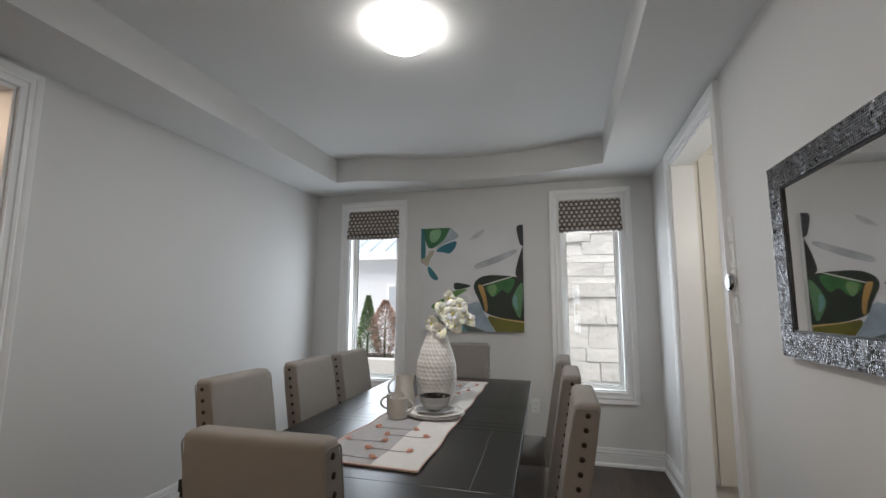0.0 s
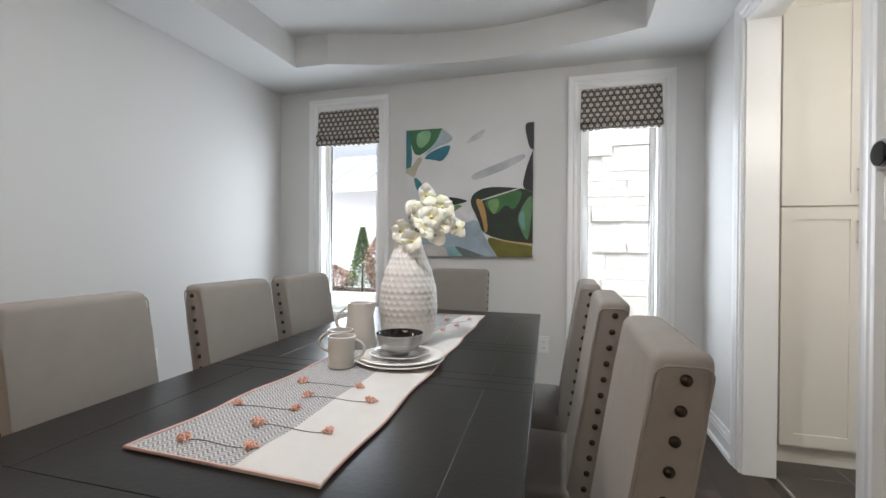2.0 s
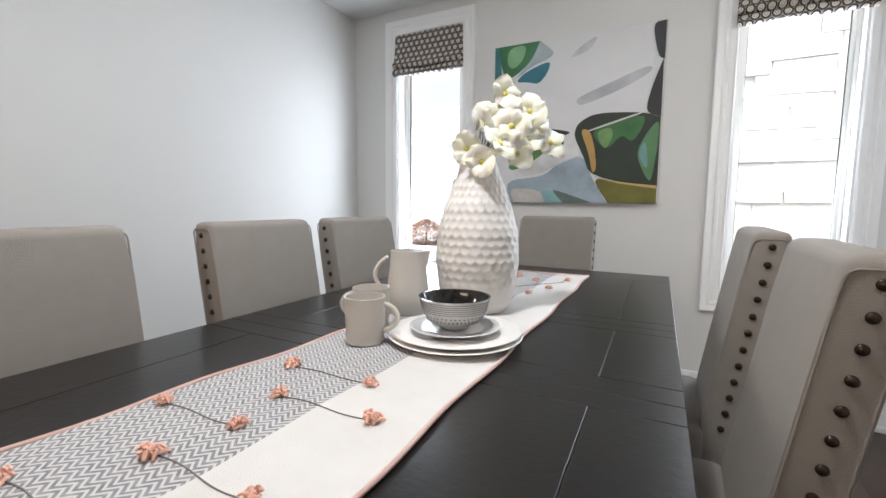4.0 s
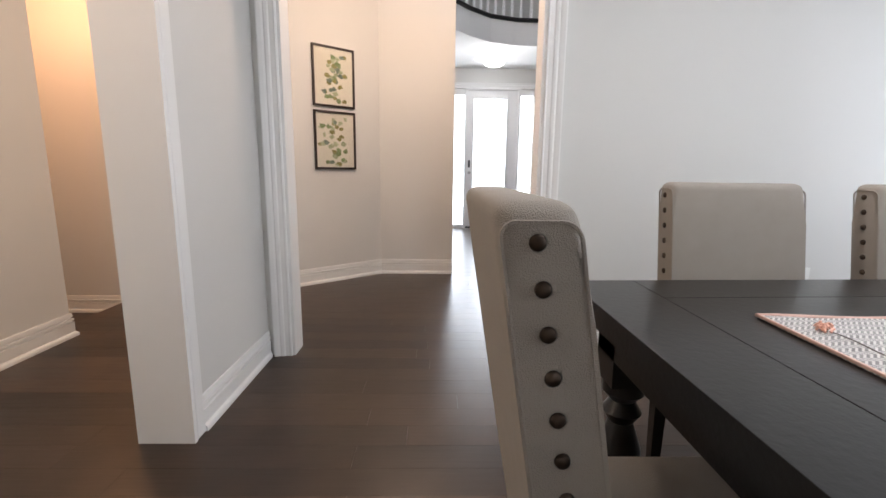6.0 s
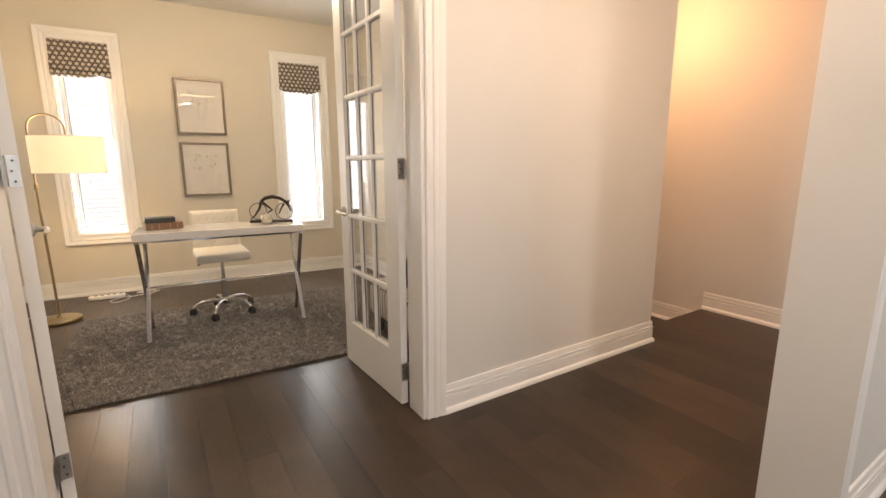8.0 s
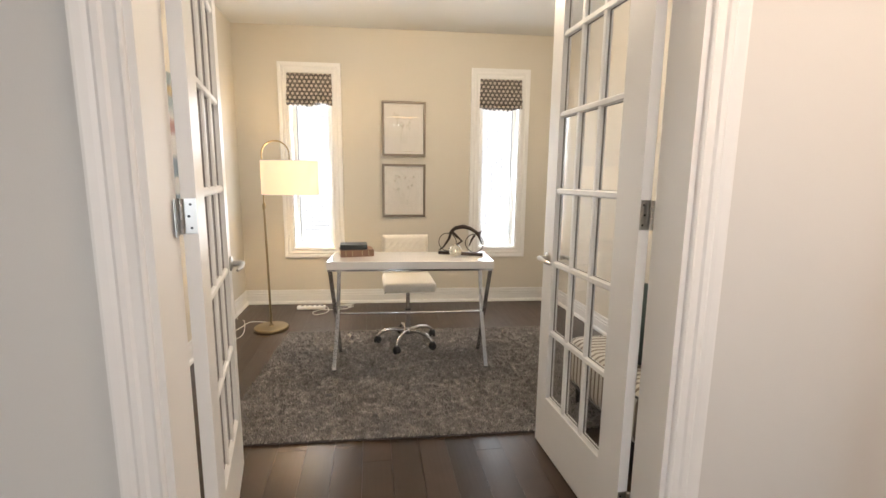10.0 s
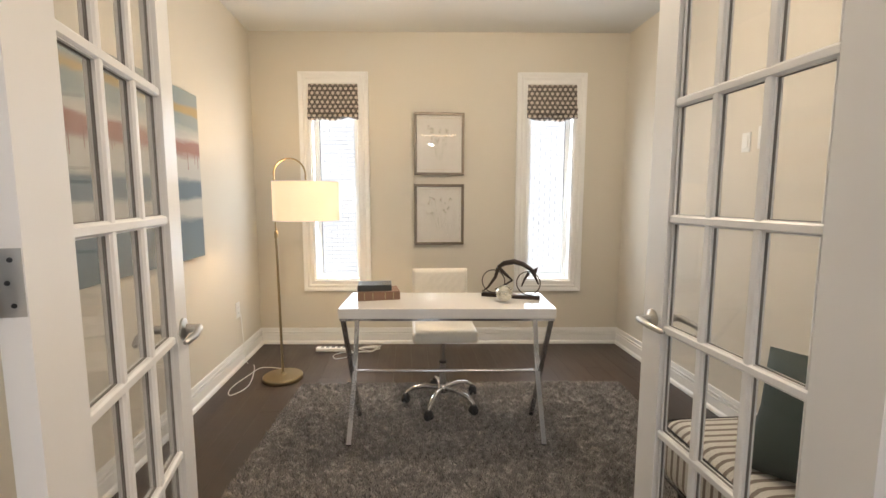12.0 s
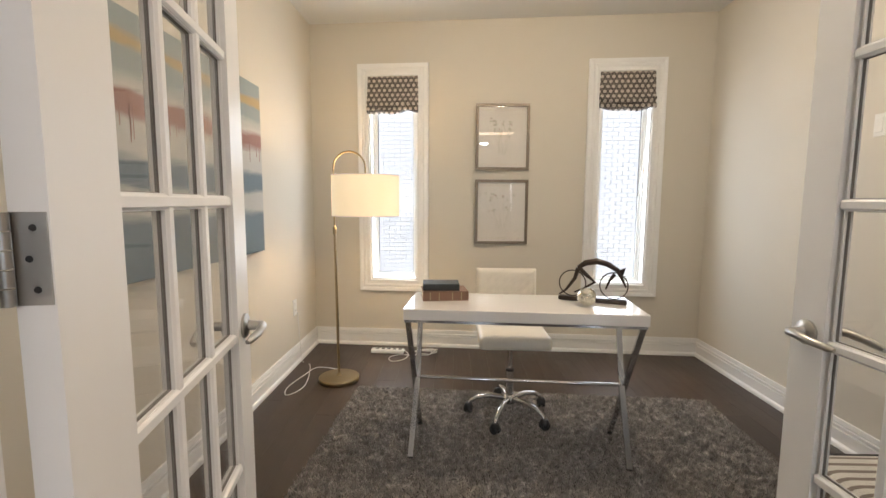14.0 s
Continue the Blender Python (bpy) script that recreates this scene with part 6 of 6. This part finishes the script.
while z < 5.6:
    h = rng.choice((0.10, 0.16, 0.22, 0.28))
    x = 0.35 + rng.uniform(-0.2, 0)
    while x < 4.0:
        w = rng.uniform(0.3, 0.85)
        d = rng.uniform(0.0, 0.03)
        x0, x1 = max(0.35, x) + 0.003, x + w - 0.003
        if x1 - x0 > 0.05:
            near = 0.5 < x1 and x0 < 3.0 and 1.2 < z < 5.2 and n_st < 290
            bm = bmesh.new() if near else stones
            vs = box(bm, x0, x1, NBY - d, NBY + 0.05, z + 0.003, z + h - 0.003)
            for v in vs:
                if v.co.y < NBY + 0.01:
                    v.co.x += rng.uniform(-0.008, 0.012) if v.co.x < (x0 + x1) / 2 else rng.uniform(-0.012, 0.008)
                    v.co.z += rng.uniform(-0.006, 0.006)
                    v.co.y += rng.uniform(-0.01, 0.01)
            if near:
                part("stone", bm, STONE, nb)
                n_st += 1
        x += w
    z += h
tagged(part("stones_beyond", stones, STONE, nb), kind="stuff")

gh = thing("garden_house", pose(-2.9, 12.5, -1.7), "low white rendered house with a blue-grey metal roof", "house")
REND = material("white_render", (0.72, 0.73, 0.75), 0.9, vary=0.03)
part("wall", boxes((-3.5, 3.5, 0, 3.5, 0, 4.35)), REND, gh)
part("fascia", boxes((-3.7, 3.7, -0.30, -0.22, 4.30, 4.50), (-3.7, 3.7, -0.30, 0.0, 4.28, 4.30)), TRIM, gh)
bm = bmesh.new()
a = [bm.verts.new(v) for v in ((-3.7, -0.3, 4.5), (3.7, -0.3, 4.5), (3.7, 2.0, 5.7), (-3.7, 2.0, 5.7), (-3.7, 3.8, 4.5), (3.7, 3.8, 4.5))]
bm.faces.new((a[0], a[1], a[2], a[3])), bm.faces.new((a[3], a[2], a[5], a[4])), bm.faces.new((a[0], a[3], a[4])), bm.faces.new((a[1], a[5], a[2]))
ROOFM = material("blue_grey_metal_roof", (0.40, 0.47, 0.52), 0.7)
part("roof", bm, ROOFM, gh)
for i in range(16):
    x = -3.6 + i * 0.48
    part("roof_seam", tube([(x, -0.3, 4.52), (x, 2.0, 5.72)], 0.018, 5), ROOFM, gh)
for x in (-0.75, 0.95):
    w = new("window")
    w.parent = gh
    part("frame", boxes((x - 0.5, x + 0.5, -0.03, 0.0, 1.9, 3.6)), TRIM, w)
    part("pane", boxes((x - 0.42, x - 0.03, -0.035, -0.031, 1.98, 3.52), (x + 0.03, x + 0.42, -0.035, -0.031, 1.98, 3.52)), material("grey_reflecting_pane", (0.45, 0.48, 0.52), 0.15), w)
planter = thing("planting_bed_wall", pose(-2.9, 9.2, -1.7), "low pale stone planter wall", "garden wall")
part("wall", boxes((-3.5, 2.6, 0, 0.3, 0, 1.9), bevel=0.01), material("cut_stone", (0.5, 0.48, 0.45), 0.9, vary=0.1), planter)
part("soil", boxes((-3.5, 2.6, 0.3, 1.6, 0, 1.85)), material("dark_soil", (0.07, 0.05, 0.035), 0.95, vary=0.4, scale=20), planter)


def shrub(name, x, y, z, r, h, mat, label, cone, n, seed):
    t = thing(name, pose(x, y, z), label, "shrub")
    part("trunk", tube([(0, 0, 0), (0.01, 0, h * 0.7)], [0.03, 0.01], 7), TWIG, t)
    rng = random.Random(seed)
    vs, fs = [], []
    for k in range(n):
        u = rng.random() ** 0.8
        rad = r * ((1 - u) if cone else math.sin(math.pi * min(1, u * 0.9 + 0.1))) * rng.uniform(0.55, 1.08) + 0.02
        a = rng.uniform(0, 6.283)
        c = Vector((rad * math.cos(a), rad * math.sin(a), h * (0.06 + 0.94 * u)))
        d = Vector((math.cos(a), math.sin(a), rng.uniform(-0.3, 1.0))).normalized() * rng.uniform(0.03, 0.06)
        s = d.cross(Vector((rng.uniform(-1, 1), rng.uniform(-1, 1), 1))).normalized() * 0.014
        i = len(vs)
        vs += [c - d * 0.3, c + s, c + d, c - s]
        fs.append((i, i + 1, i + 2, i + 3))
    m = bpy.data.meshes.new("foliage")
    m.from_pydata(vs, [], fs)
    m.materials.append(mat)
    o = new("foliage", m)
    o.parent = t
    o["kind"] = "stuff"


FOL = material("green_foliage", (0.16, 0.24, 0.10), 0.7, vary=0.5, scale=8)
RED = material("reddish_foliage", (0.40, 0.27, 0.21), 0.7, vary=0.4, scale=8)
shrub("cedar_shrub", -3.55, 9.95, 0.15, 0.32, 1.35, FOL, "cone-shaped green cedar in the planting bed", True, 5000, 1)
shrub("red_shrub", -3.12, 9.9, 0.15, 0.30, 1.25, RED, "tall rust-red shrub in the planting bed", False, 3000, 2)
shrub("low_shrub", -4.15, 9.8, 0.15, 0.42, 0.55, RED, "low reddish shrub in the planting bed", False, 3000, 3)

bh = thing("brick_house", pose(0, 0, -1.7), "neighbouring white painted brick house wall", "house")
part("wall", boxes((-4.5, 5.0, -8.9, -8.43, 0, 7.0)), MORTAR, bh)
part("downpipe", tube([(-1.03, -8.34, 0.2), (-1.03, -8.34, 3.6)], 0.07, 12), WHITE, bh, smooth=60)
rest_b = bmesh.new()
shared = {}
nb_b = 0
for r in range(72):
    z = 0.6 + r * 0.075
    x = -3.8 + (0.1 if r % 2 else 0.0)
    while x < 3.8:
        vis = ((0.9 < x < 2.4) or (-2.6 < x < -0.9)) and 1.9 < z < 4.6 and nb_b < 290
        if vis:
            at = pose(x + 0.1, -8.43, z + 0.0325)
            if "b" not in shared:
                shared["b"] = part("brick", boxes((-0.0965, 0.0965, -0.02, 0.022, -0.0325, 0.0325), bevel=0.003), BRICK, bh, at=at)
            else:
                linked(shared["b"], at)
            nb_b += 1
        else:
            box(rest_b, x + 0.0035, x + 0.1965, -8.45, -8.408, z, z + 0.065)
        x += 0.2
tagged(part("bricks_beyond", rest_b, BRICK, bh), kind="stuff")
# plain slab that glows by itself to whiten the view through the front door
street = tagged(part("backdrop_street", boxes((-14.1, -14.0, -6, 10, -1.7, 5.5)), glowing("glowing_street_backdrop", (0.92, 0.96, 1.0), 1.2)), "self-lit pale backdrop in place of the overcast street", kind="structure")

# ---- floor planks ----
def plank_material():
    m = material("dark_hand_scraped_planks", (0.038, 0.023, 0.0148), 0.34, vary=0.5, scale=6, rand=0.42, spec=0.42)
    n, l = m.node_tree.nodes, m.node_tree.links
    co, mp, gr, bp = n.new("ShaderNodeTexCoord"), n.new("ShaderNodeMapping"), n.new("ShaderNodeTexNoise"), n.new("ShaderNodeBump")
    mp.inputs["Scale"].default_value = (60, 3.5, 60)
    gr.inputs["Scale"].default_value, gr.inputs["Detail"].default_value, gr.inputs["Distortion"].default_value = 1.0, 6, 0.6
    bp.inputs["Strength"].default_value, bp.inputs["Distance"].default_value = 0.25, 0.002
    l.new(co.outputs["Object"], mp.inputs["Vector"])
    l.new(mp.outputs["Vector"], gr.inputs["Vector"])
    l.new(gr.outputs["Fac"], bp.inputs["Height"])
    l.new(bp.outputs["Normal"], n["Principled BSDF"].inputs["Normal"])
    mr = n.new("ShaderNodeMapRange")
    mr.inputs["To Min"].default_value, mr.inputs["To Max"].default_value = 0.22, 0.42
    l.new(gr.outputs["Fac"], mr.inputs["Value"])
    l.new(mr.outputs["Result"], n["Principled BSDF"].inputs["Roughness"])
    return m


PLANK = plank_material()
floor = tagged(new("floor"), "dark hand-scraped hardwood plank floor", kind="structure")
rng = random.Random(5)
W = 0.128
rest = bmesh.new()
count = 0


def board(bm, x0, x1, y0, y1):
    v = box(bm, x0, x1, y0, y1, -0.012, 0.0)
    for k in v:
        if k.co.z > -0.001:
            k.co.x += 0.0004 if k.co.x < (x0 + x1) / 2 else -0.0004
            k.co.y += 0.0004 if k.co.y < (y0 + y1) / 2 else -0.0004


for i in range(-57, 15):
    x0, x1 = i * W, (i + 1) * W
    y = -4.10 - rng.random()
    while y < 4.75:
        ln = rng.uniform(0.7, 1.8)
        y1 = y + ln
        a, b = max(y, -4.12), min(y1, 4.75)
        if x1 > XR + 0.2 and b > YO:
            b = min(b, YO)
        if -3.0 < x0 < -1.95 and a < -0.87:
            a = -0.87
        if x0 < -2.95:
            a = max(a, 0.0)
        if b - a > 0.05:
            near = -2.5 < x0 < 1.45 and b > -2.0
            if near and count < 300:
                bm = bmesh.new()
                cx, cy = (x0 + x1) / 2, (a + b) / 2
                board(bm, x0 - cx, x1 - cx, a - cy, b - cy)
                p = part("plank", bm, PLANK, floor, at=pose(cx, cy, 0))
                count += 1
            else:
                board(rest, x0, x1, a, b)
        y = y1
tagged(part("planks_beyond", rest, PLANK, floor), kind="stuff")
